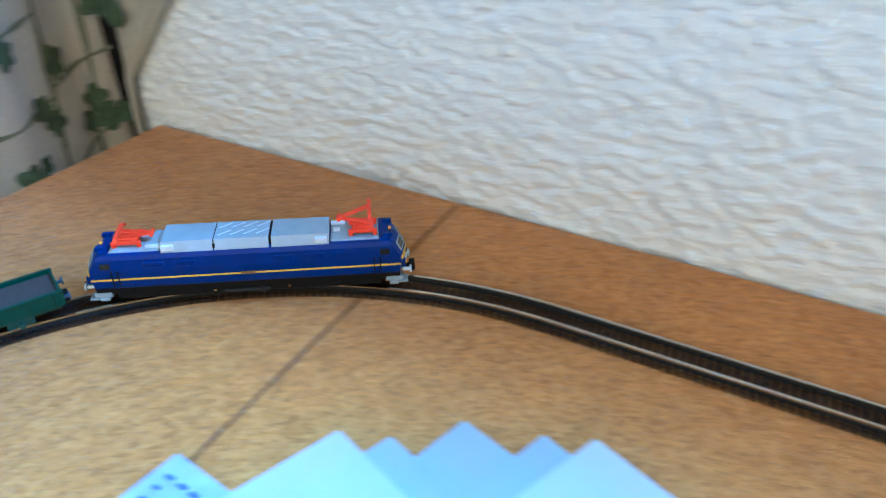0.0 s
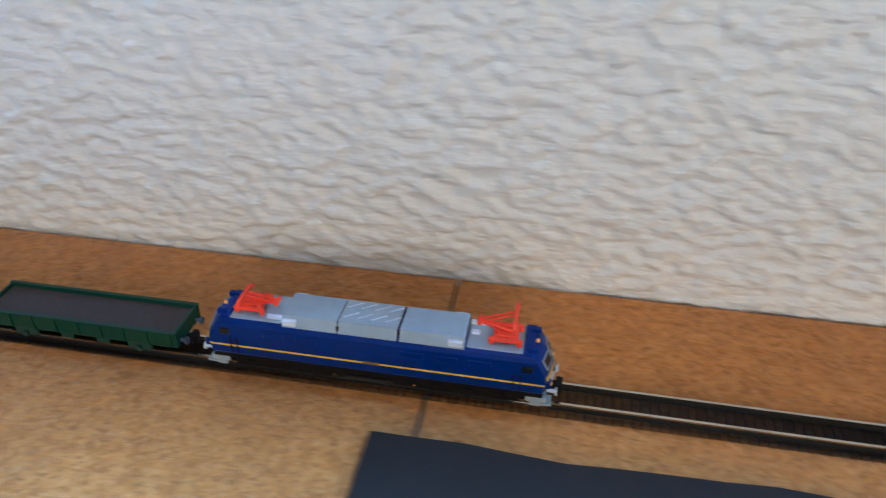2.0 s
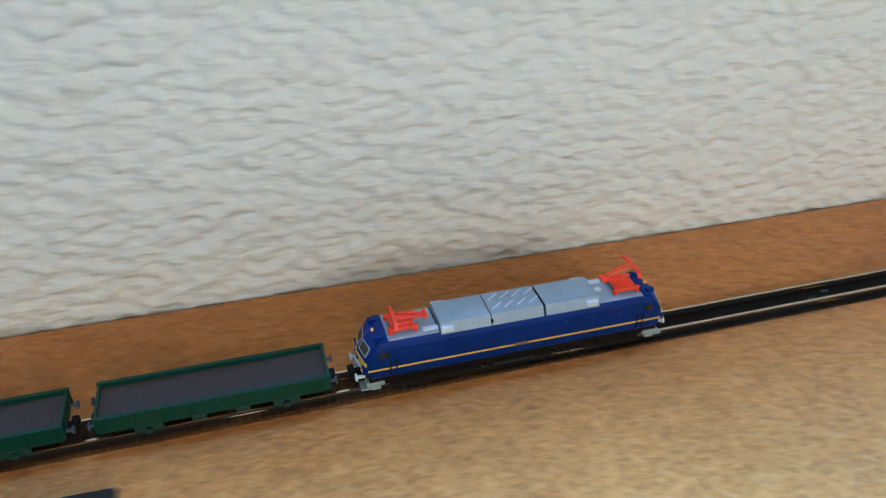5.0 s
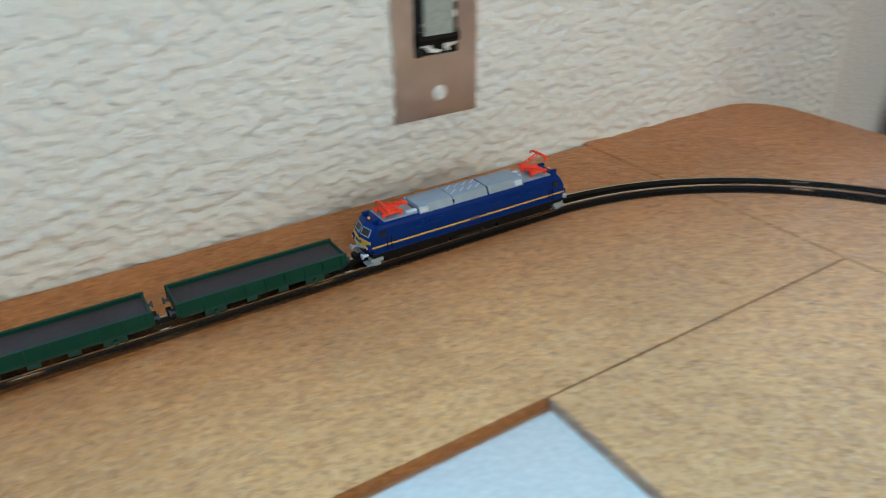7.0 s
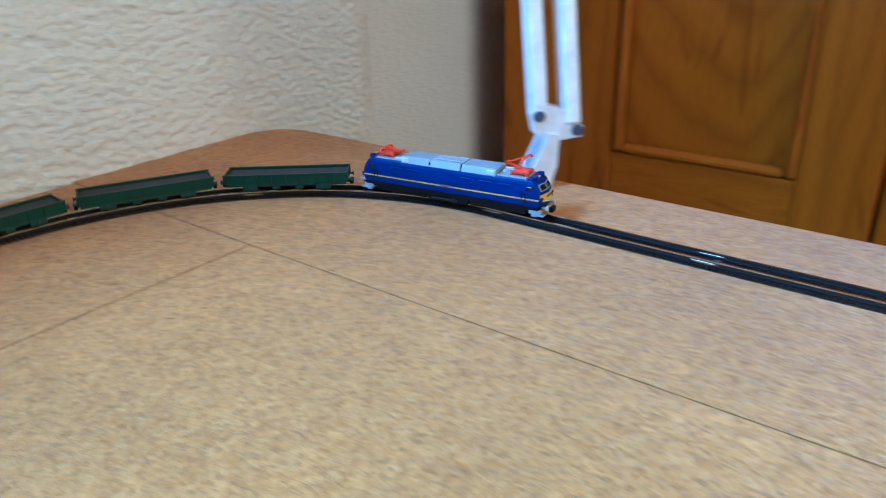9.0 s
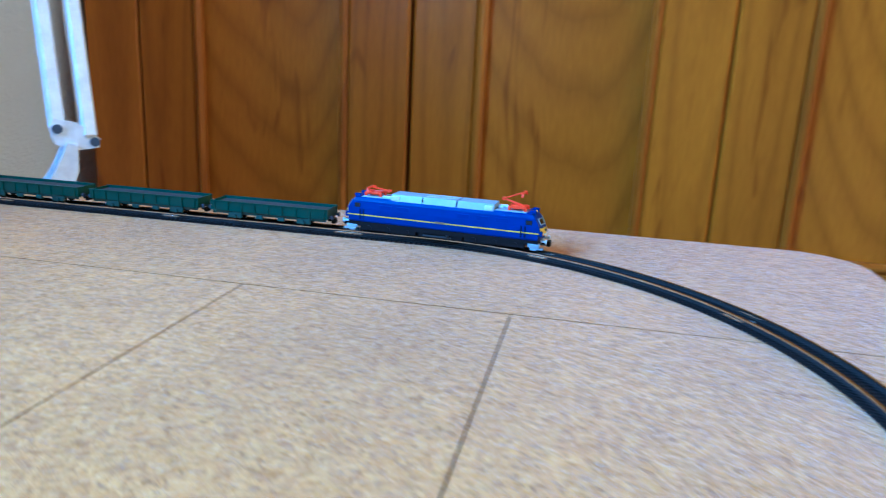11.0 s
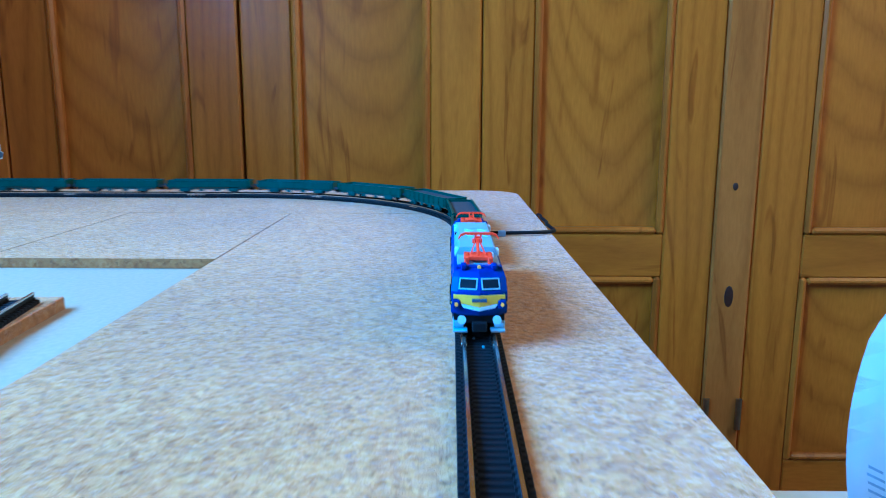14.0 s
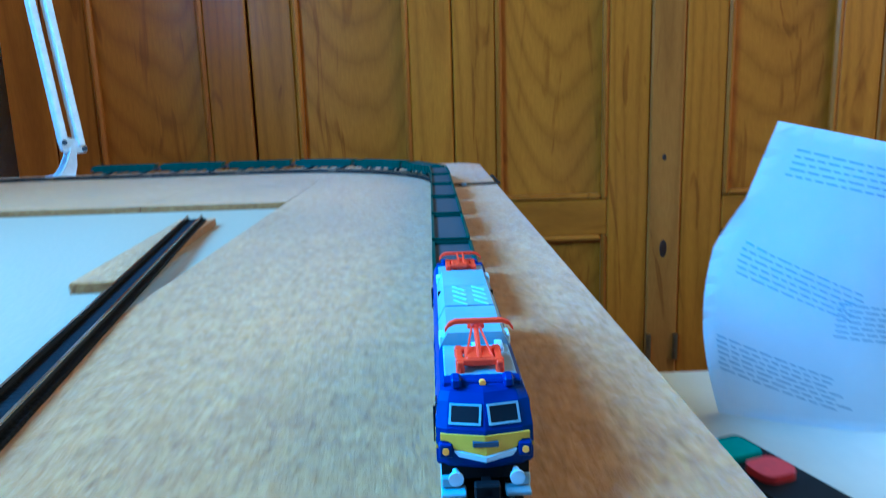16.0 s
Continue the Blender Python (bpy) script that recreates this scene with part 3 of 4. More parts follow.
def locomotive():
    loco = thing("locomotive", (0, 0, TOP), "blue electric model locomotive with yellow stripe and red pantographs", "model locomotive")
    # hull: lower band, waist, sloped upper side, blue cab roofs; noses taper to a shallow V
    w, nose = 0.0084, 0.0012
    rows = [  # z, half width, half length
        (0.0100, 0.0080, 0.0512), (0.0108, w, 0.0517), (0.0150, w, 0.0522), (0.0172, 0.00835, 0.0520), (0.0212, 0.0079, 0.0498), (0.0226, 0.0074, 0.0486), (0.0234, 0.0067, 0.0474)]
    verts, faces = [], []
    for z, hw, hl in rows:
        taper = 0.0014
        verts += [(hl - taper, -hw, z), (hl - 0.0006, -hw * 0.78, z), (hl + nose * 0.6, 0, z), (hl - 0.0006, hw * 0.78, z), (hl - taper, hw, z),
                  (-hl + taper, hw, z), (-hl + 0.0006, hw * 0.78, z), (-hl - nose * 0.6, 0, z), (-hl + 0.0006, -hw * 0.78, z), (-hl + taper, -hw, z)]
    for i in range(len(rows) - 1):
        for j in range(10):
            a, b = i * 10, i * 10 + 10
            faces.append((a + j, a + (j + 1) % 10, b + (j + 1) % 10, b + j))
    faces += [tuple(range(9, -1, -1)), tuple(range(len(verts) - 10, len(verts)))]
    me = bpy.data.meshes.new("body")
    me.from_pydata(verts, [], faces)
    me.materials.append(BLUE)
    body = new("body", me)
    body.parent = loco
    for x0, x1 in ((-0.0438, -0.0276), (0.0276, 0.0438)):
        part("roof_deck", box(fresh(), x0, x1, -0.0066, 0.0066, 0.0226, 0.0238, 0.0003), GREY, loco, "flat grey roof deck")
    # raised roof hoods with sloped shoulders, parted by dark gaps
    for x0, x1 in ((-0.0272, -0.0106), (-0.0102, 0.0074), (0.0083, 0.0272)):
        prof = [(-0.0074, 0.0222), (-0.0071, 0.0232), (-0.0056, 0.0262), (0.0056, 0.0262), (0.0071, 0.0232), (0.0074, 0.0222)]
        hood = part("roof_hood", extrude_profile(fresh(), prof, "x", x0, x1), GREY, loco, "raised grey roof hood")
        if x0 < -0.005 and x1 > 0:
            grille = fresh()
            for i in range(4):
                for k in (-1, 1):
                    gx = -0.0080 + i * 0.0042
                    box(grille, -0.0015, 0.0015, -0.00022, 0.00022, 0, 0.0003, 0, pose(gx, k * 0.0024, 0.0261, 0, 0, 35))
                    box(grille, -0.0015, 0.0015, -0.00022, 0.00022, 0, 0.0003, 0, pose(gx + 0.0016, k * 0.0024 + 0.0012, 0.0261, 0, 0, 35))
            part("roof_grille", grille, PALE, hood, "pale diagonal grille bars")
    part("roof_gap", box(fresh(), -0.0270, 0.0270, -0.0055, 0.0055, 0.0222, 0.0258), BLACK, loco)
    for x, y in ((-0.0250, -0.0063), (0.0245, -0.0063), (-0.0250, 0.0063), (0.0245, 0.0063)):
        part("roof_box", box(fresh(), x - 0.0021, x + 0.0021, y - 0.0010, y + 0.0010, 0.0232, 0.0254, 0.0003), PALE, loco)
    for x, y, k in ((-0.0300, -0.0046, 0.0024), (0.0300, 0.0046, 0.0024), (0.0296, 0.0, 0.0012)):
        part("roof_conduit", box(fresh(), x - k, x + k, y - 0.0008, y + 0.0008, 0.0236, 0.0247, 0.0002), PALE, loco)
    for k in (-1, 1):
        part("hood_latch", box(fresh(), -0.0106, -0.0099, k * 0.0066 - 0.0004, k * 0.0066 + 0.0004, 0.0236, 0.0249), BLACK, loco)
    pantograph("pantograph", loco, 0.0385, 0.0064)
    pantograph("pantograph", loco, -0.0385, 0.0016)
    for s in (1, -1):
        # side stripes, plates and vents
        y = s * (w + 0.00008)
        part("side_stripe", box(fresh(), -0.0508, 0.0508, min(y, y - s * 0.0004), max(y, y - s * 0.0004), 0.01345, 0.01410), YELLOW, loco, "thin yellow side stripe")
        part("number_plate", box(fresh(), -0.0026, 0.0022, min(y, y - s * 0.0005) - 0.0001, max(y, y - s * 0.0005) + 0.0001, 0.01335, 0.01445), BRASS, loco)
        for x in (-0.0455, 0.0455):
            part("cab_side_window", box(fresh(), x - 0.0016, x + 0.0016, min(s * 0.0079, s * 0.00838), max(s * 0.0079, s * 0.00838), 0.0178, 0.0202, 0.0002), GLASS, loco)
        for x in (-0.030, -0.020, 0.012, 0.022, 0.032):
            part("side_vent", box(fresh(), x - 0.0034, x + 0.0034, min(s * 0.0078, s * 0.00834), max(s * 0.0078, s * 0.00834), 0.0178, 0.0200, 0.0002), BLUE, loco)
    for e in (1, -1):
        flip = pose(0, 0, 0, 0, 0, 0 if e > 0 else 180)
        for s in (1, -1):
            # windscreens lie on the sloped upper nose
            at = flip @ pose(0.0509, s * 0.0033, 0.0195, 0, -29, s * 11)
            rim = fresh()
            for a, b, c, d in ((-0.0028, 0.0028, 0.0014, 0.0018), (-0.0028, 0.0028, -0.0018, -0.0014), (-0.0028, -0.0024, -0.0014, 0.0014), (0.0024, 0.0028, -0.0014, 0.0014)):
                box(rim, -0.0005, 0.00016, a, b, c, d)
            pane = part("windscreen", box(fresh(), -0.0005, 0.0001, -0.0024, 0.0024, -0.0014, 0.0014), GLASS, loco, at=at)
            part("windscreen_rim", rim, GREY, pane, "pale windscreen rim")
            # yellow front band in two leaves that meet in a V, pale strip below
            at = flip @ pose(0.0521, s * 0.0037, 0.0, 0, 0, s * 11)
            bm = extrude_profile(fresh(), [(-0.0040, 0.0152), (0.0040, 0.0152), (0.0040, 0.0164), (-0.0040, 0.0164)], "x", -0.0006, 0.0003)
            extrude_profile(bm, [(s * -0.0040, 0.0128), (s * 0.0016, 0.0138), (s * 0.0026, 0.0152), (s * -0.0040, 0.0152)], "x", -0.0006, 0.0003)
            part("front_band", bm, YELLOW, loco, "yellow front band", at=at)
            part("front_strip", extrude_profile(fresh(), [(s * -0.0040, 0.0118), (s * 0.0008, 0.0126), (s * 0.0016, 0.0136), (s * -0.0040, 0.0127)], "x", -0.0004, 0.0007), PALE, loco, at=at)
            lamp = fresh()
            box(lamp, -0.001, 0.0013, -0.0012, 0.0012, 0.0122, 0.0149, 0.0003)
            lamp = part("headlight", lamp, BLUE, loco, at=flip @ pose(0.0512, s * 0.0068, 0, 0, 0, 0))
            part("lamp_glass", rod(fresh(), (0.0012, 0, 0.0136), (0.0016, 0, 0.0136), 0.0006, 10), LAMP_ORANGE, lamp, "small orange lamp")
            # stepped pilot corners
            step = fresh()
            box(step, 0.0455, 0.0515, s * 0.0062 - 0.0016, s * 0.0062 + 0.0016, 0.0062, 0.0082, 0.0003)
            box(step, 0.0468, 0.0500, s * 0.0066 - 0.0012, s * 0.0066 + 0.0012, 0.0046, 0.0063, 0.0003)
            box(step, 0.0500, 0.0532, s * 0.0056 - 0.0022, s * 0.0056 + 0.0022, 0.0052, 0.0060, 0.0002)
            part("front_step", step, GREY, loco, "pale grey front step", at=flip)
        part("front_plate", box(fresh(), 0.0525, 0.0533, -0.0022, 0.0022, 0.01445, 0.01545, 0.0001), INK, loco, at=flip)
        part("top_lamp", rod(fresh(), (0.0472, 0, 0.0238), (0.0480, 0, 0.0237), 0.0006, 10), LAMP_ORANGE, loco, "small orange roof lamp", at=flip)
        ridge = box(fresh(), 0.0440, 0.0470, -0.0070, 0.0070, 0.0226, 0.0240, 0.0003)
        for y in (-0.0046, 0.0046):
            box(ridge, 0.0452, 0.0484, y - 0.0009, y + 0.0009, 0.0230, 0.0249, 0.0004)
        part("cab_roof_ridge", ridge, BLUE, loco, at=flip)
        for s in (1, -1):
            ladder = fresh()
            rod(ladder, (0.0438, s * 0.0086, 0.0112), (0.0438, s * 0.0086, 0.0172), 0.00022, 6)
            rod(ladder, (0.0418, s * 0.0086, 0.0112), (0.0418, s * 0.0086, 0.0172), 0.00022, 6)
            part("handrail", ladder, BLACK, loco, "thin dark cab handrails", at=flip)
        buffers(loco, e * 0.0515, e, PALE, 0.0094)
        coupling(loco, e * 0.0515, e)
        bm = fresh()
        for s in (1, -1):
            box(bm, 0.0130, 0.0440, s * 0.0068 - 0.0008, s * 0.0068 + 0.0008, 0.0052, 0.0082, 0.0003)
            for x in (0.018, 0.0285, 0.039):
                rod(bm, (x, s * 0.0072, 0.0068), (x, s * 0.0080, 0.0068), 0.0014, 8)
        box(bm, 0.0130, 0.0440, -0.0055, 0.0055, 0.0056, 0.0082)
        bog = part("bogie", bm, BLACK, loco, "black bogie frame", at=flip)
        for x in (0.018, 0.0285, 0.039):
            wb = fresh()
            for y in (-0.0042, 0.0042):
                rod(wb, (x, y - 0.0008, RAIL_TOP + 0.0032), (x, y + 0.0008, RAIL_TOP + 0.0032), 0.0032, 14)
            part("wheelset", wb, BLACK, bog)
    bm = box(fresh(), -0.0120, 0.0120, -0.0070, 0.0070, 0.0048, 0.0082, 0.0004)
    tank = part("underframe_tank", bm, BLACK, loco)
    part("underframe_skirt", box(fresh(), -0.0505, 0.0505, -0.0076, 0.0076, 0.0074, 0.0104), BLACK, loco)
    pipes = fresh()
    for s in (1, -1):
        rod(pipes, (-0.009, s * 0.0074, 0.0060), (0.006, s * 0.0074, 0.0060), 0.0007, 8)
        rod(pipes, (0.004, s * 0.0076, 0.0052), (0.004, s * 0.0076, 0.0075), 0.0009, 8)
    part("air_tank", pipes, RAIL_WEB, tank, "dull metal air tanks")
    loco.scale = (1.031, 1, 1)
    return loco


LOCO = locomotive()
W_LEN = 0.0345      # half length of a wagon body


def wagon():
    g = thing("open_wagon", (0, 0, TOP), "low green open model wagon with brown load floor", "model wagon", "wagons of the train")
    t, hw = 0.0007, 0.0078
    for s in (1, -1):
        board = extrude_profile(fresh(), [(s * (hw - t), 0.0092), (s * (hw + 0.0001), 0.0092), (s * (hw + 0.0001), 0.0142), (s * (hw + 0.0006), 0.0143), (s * (hw + 0.0006), 0.0149), (s * (hw - t), 0.0149)], "x", -W_LEN - 0.0003, W_LEN + 0.0003)
        board = part("side", board, GREEN, g, "dark green ribbed wagon side")
        part("end", box(fresh(), s * (W_LEN - t * 0.5) - t * 0.6, s * (W_LEN - t * 0.5) + t * 0.6, -hw + t, hw - t, 0.0092, 0.0147, 0.0001), GREEN, g)
        for i in range(9):
            x = -W_LEN + 0.002 + i * (2 * W_LEN - 0.004) / 8
            part("side_rib", box(fresh(), x - 0.0004, x + 0.0004, min(s * hw, s * (hw + 0.0006)), max(s * hw, s * (hw + 0.0006)), 0.0092, 0.0143), GREEN, board)
    part("load_floor", box(fresh(), -W_LEN + 0.0006, W_LEN - 0.0006, -hw + 0.0006, hw - 0.0006, 0.0088, 0.0134), LOAD, g, "dull brown load floor")
    bm = fresh()
    for s in (1, -1):
        box(bm, -W_LEN + 0.001, W_LEN - 0.001, s * 0.0062 - 0.0005, s * 0.0062 + 0.0005, 0.0076, 0.0092)
        for x in (-0.0205, 0.0205):
            box(bm, x - 0.0042, x + 0.0042, s * 0.0069 - 0.0005, s * 0.0069 + 0.0006, 0.0056, 0.0090, 0.0002)
            rod(bm, (x, s * 0.0070, 0.0066), (x, s * 0.0084, 0.0066), 0.0011, 8)
        for x in (-0.006, 0.007):
            box(bm, x - 0.0022, x + 0.0022, s * 0.0066 - 0.0004, s * 0.0066 + 0.0006, 0.0058, 0.0080, 0.0002)
    part("underframe", bm, UNDERFRAME, g, "dark green underframe with axle boxes")
    for x in (-0.0205, 0.0205):
        wb = fresh()
        for y in (-0.0042, 0.0042):
            rod(wb, (x, y - 0.0008, RAIL_TOP + 0.0028), (x, y + 0.0008, RAIL_TOP + 0.0028), 0.0028, 14)
        rod(wb, (x, -0.0045, RAIL_TOP + 0.0028), (x, 0.0045, RAIL_TOP + 0.0028), 0.0005, 6)
        part("wheelset", wb, BLACK, g)
    for e in (1, -1):
        buffers(g, e * W_LEN, e, INK, 0.0102, 0.0052, 0.0018)
        coupling(g, e * (W_LEN - 0.002), e)
    return g


WAGON = wagon()
WAGONS = [WAGON] + [copy_thing(WAGON, pose(0, 0, TOP)) for _ in range(11)]


# ---- things on and round the table ----
def strap_winder():
    w = thing("blind_strap_winder", (-0.0235, 0, TOP), "metal roller blind strap winder plate on the white wall", "strap winder")
    hw, z0, z1 = 0.0242, 0.0385, 0.215
    s = 0.0128
    bm = fresh()
    box(bm, -hw, -s, -0.0045, -0.0015, z0, z1)
    box(bm, s, hw, -0.0045, -0.0015, z0, z1)
    box(bm, -s, s, -0.0045, -0.0015, z0, 0.0705)
    box(bm, -s, s, -0.0045, -0.0015, 0.180, z1)
    bmesh.ops.remove_doubles(bm, verts=bm.verts, dist=1e-6)
    part("cover_plate", bm, STEEL, w, "brownish brushed metal plate")
    part("slot_box", box(fresh(), -s, s, -0.0030, 0.0035, 0.0705, 0.180), BLACK, w, "dark slot")
    part("roller", rod(fresh(), (-s + 0.001, -0.0050, 0.079), (s - 0.001, -0.0050, 0.079), 0.0032, 12), BLACK, w)
    part("strap_guide", box(fresh(), -s + 0.001, -0.0095, -0.0062, -0.0030, 0.0705, 0.18), GLASS, w)
    part("strap", box(fresh(), -0.0085, 0.0085, -0.0075, -0.0062, 0.080, 0.42), STRAP, w, "grey woven strap")
    part("screw", rod(fresh(), (0.0015, -0.0046, 0.0508), (0.0015, -0.0060, 0.0508), 0.0042, 14, 0.0030), ENAMEL, w, "round screw head")


strap_winder()


def desk_lamp():
    w = thing("desk_lamp", (0.232, -0.238, TOP), "white articulated desk lamp arm clamped to the table edge", "desk lamp")
    # a flat tongue on the cork, and a curved shell that rises from it to the knuckle
    foot = box(fresh(), -0.016, 0.012, -0.0105, 0.0105, 0.0, 0.0022, 0.0007)
    curve = [(-0.010 + 0.020 * t, 0.0020 + 0.030 * t ** 1.7) for t in [i / 8 for i in range(9)]]
    extrude_profile(foot, curve + [(0.0165, 0.030), (0.0150, 0.012), (0.012, 0.0015)], "y", -0.0085, -0.0060)
    extrude_profile(foot, curve + [(0.0165, 0.030), (0.0150, 0.012), (0.012, 0.0015)], "y", 0.0060, 0.0085)
    extrude_profile(foot, [(0.0100, 0.0020), (0.0122, 0.0020), (0.0165, 0.012), (0.0172, 0.031), (0.0100, 0.032), (0.0125, 0.014)], "y", -0.0060, 0.0060)
    part("clamp", foot, ENAMEL, w, "white metal table clamp", at=pose(0, 0, 0, 0, 0, -40))
    lean = Vector((0.13, 0.17, 1.0))
    across = Vector((0.72, -0.69, 0)).normalized()
    base = Vector((0.012, -0.010, 0.036))
    part("knuckle", extrude_profile(fresh(), [(-0.0145, 0.006), (-0.012, 0.012), (0.002, 0.009), (0.016, -0.002), (0.015, -0.008), (-0.003, -0.010), (-0.012, -0.005)], "y", -0.005, 0.005), ENAMEL, w, at=Matrix.Translation(base) @ pose(0, 0, 0, 0, 0, -43))
    for k, x in ((0, -0.0095), (1, 0.0095)):
        p = base + across * x + Vector((0, 0, 0.004 - 0.006 * k))
        m = Matrix.Translation(p) @ lean.to_track_quat("Z", "X").to_matrix().to_4x4()
        bm = fresh()
        box(bm, -0.0060 - 0.001 * k, 0.0060 + 0.001 * k, -0.0045, 0.0045, 0, 0.46, 0.0015)
        part("arm_bar", bm, ENAMEL, w, "white square tube", at=m)
    for x, z in ((-0.010, 0.005), (0.0125, -0.004)):
        p = base + across * x + Vector((0, 0, z))
        d = Vector((-across.y, across.x, 0))
        part("pivot", rod(fresh(), p - d * 0.0062, p + d * 0.0062, 0.0032, 12), INK, w)


desk_lamp()


def tube(name, pts, r, material, label, category):
    cu = bpy.data.curves.new(name, "CURVE")
    cu.dimensions, cu.bevel_depth, cu.bevel_resolution = "3D", r, 3
    sp = cu.splines.new("NURBS")
    sp.points.add(len(pts) - 1)
    for p, q in zip(sp.points, pts):
        p.co = (*q, 1)
    sp.use_endpoint_u, sp.order_u = True, 4
    cu.materials.append(material)
    return tagged(new(name, cu), label, category)


CABLE = tube("power_cable", [(-0.010, -0.690, TOP + 0.0015), (-0.013, -0.700, TOP + 0.0016), (-0.014, -0.715, TOP + 0.0017), (-0.013, -0.730, TOP + 0.002), (-0.010, -0.741, TOP + 0.0018), (0.000, -0.7460, TOP + 0.001), (0.014, -0.7485, TOP - 0.001), (0.030, -0.7435, TOP + 0.0015), (0.046, -0.7490, TOP - 0.001), (0.062, -0.7440, TOP + 0.001), (0.080, -0.7485, TOP - 0.001), (0.096, -0.7460, TOP - 0.001), (0.108, -0.7480, TOP - 0.010), (0.110, -0.752, TOP - 0.05), (0.11, -0.756, TOP - 0.20), (0.07, -0.76, TOP - 0.42), (0.03, -0.77, 0.004), (-0.1, -0.78, 0.003)], 0.0011, BLACK, "black power cable from the track over the table edge", "cable")
solid("cable_clip", box(fresh(), -0.0020, 0.0020, -0.0022, 0.0022, -0.0002, 0.0032, 0.0004), CLIP_BLUE, "small pale blue cable connector on the cork", "cable clip", at=pose(-0.0142, -0.7135, TOP))


def sheet_of_paper(name, x, y, turn, w, d, z, material, label):
    """A sheet lying on the table, its corner at x, y, slightly lifted."""
    bm = fresh()
    n = 8
    rows = []
    for i in range(n + 1):
        rows.append([bm.verts.new((w * i / n, -d * j / n, z + 0.0008 * math.sin(3.0 * i / n + j / n * 2.0 + x * 40) ** 2)) for j in range(n + 1)])
    for i in range(n):
        for j in range(n):
            bm.faces.new((rows[i][j], rows[i + 1][j], rows[i + 1][j + 1], rows[i][j + 1]))
    bmesh.ops.solidify(bm, geom=bm.faces, thickness=0.0004)
    ob = solid(name, bm, material, label, "leaflet", at=pose(x, y, TOP, 0, 0, turn))
    ob["group"] = "fanned leaflets"
    return ob


# upper leaflets get the bright paper, lower ones the paper with painted shade
for lx, ly, turn, lz in ((-1.0254, -0.1133, -22, 0.0062), (-1.0387, -0.1175, -20, 0.0046), (-1.0609, -0.1222, -17, 0.0030), (-1.0754, -0.1386, -20, 0.0050), (-1.0884, -0.1443, -21, 0.0066)):
    upper = lz > 0.006
    sheet_of_paper("leaflet", lx, ly, turn, 0.148, 0.105, lz, PAPER if upper else PAPER_SHADED, "white leaflet on top of a fan on the cork" if upper else "white leaflet under others on the cork, its shade put into the colour")
BLUE_LEAF = sheet_of_paper("leaflet", -1.1256, -0.1684, -8, 0.12, 0.10, 0.001, PRINT_PALE, "leaflet printed in pale and dark blue on the cork")
bars = random.Random(3)
for i in range(13):
    for j in range(6):
        if bars.random() < 0.72:
            bx, by, bw = 0.004 + i * 0.0046 + 0.001 * bars.random(), -0.006 - j * 0.0042, 0.0016 + 0.002 * bars.random()
            part("print_bar", box(fresh(), bx, bx + bw, by - 0.0011, by, 0.0018, 0.0024), PRINT_BLUE, BLUE_LEAF, "dark blue print")


def folder():
    """A thin black card folder; its far edge waves a little."""
    f = thing("black_folder", (0, 0, TOP), "flat matt black card folder lying on the cork", "folder")
    edge = [(-0.492 - 0.34 * i / 24, -0.0868 - 0.0018 * i / 24 + 0.0007 * math.sin(i * 0.9) + 0.0004 * math.sin(i * 2.1)) for i in range(25)]
    part("back_cover", extrude_profile(fresh(), edge + [(-0.832, -0.30), (-0.492, -0.30)], "z", 0, 0.0014), FOLDER, f)
    edge = [(x, y - 0.0011 - 0.0004 * math.sin(k)) for k, (x, y) in enumerate(edge)]
    part("front_cover", extrude_profile(fresh(), edge + [(-0.8315, -0.2995), (-0.4925, -0.2995)], "z", 0.0018, 0.0032), FOLDER, f)
    part("inner_sheet", extrude_profile(fresh(), [(-0.497, -0.094), (-0.827, -0.096), (-0.827, -0.296), (-0.497, -0.296)], "z", 0.0014, 0.0018), FOLDER, f)
    return f


folder()
solid("yellow_card", box(fresh(), -0.05, 0.0, -0.05, 0.0, 0, 0.0015, 0.0004), YELLOW_CARD, "yellow card lying in the white well", "card", at=pose(-0.187, -0.1815, TOP - CORK_T, 0, 0, 8))


def stool():
    s = thing("low_bench", (-0.25, -1.12, 0), "cream painted low bench beside the table", "bench")
    h = TOP - 0.24
    part("seat", extrude_profile(fresh(), rounded(-0.55, 0.385, -0.36, 0.35, 0.02), "z", h - 0.03, h), CREAM_SEAT, s)
    for x in (-0.5, 0.30):
        for y in (-0.30, 0.27):
            part("leg", box(fresh(), x, x + 0.04, y, y + 0.04, 0, h - 0.03, 0.004), CREAM_SEAT, s)


stool()


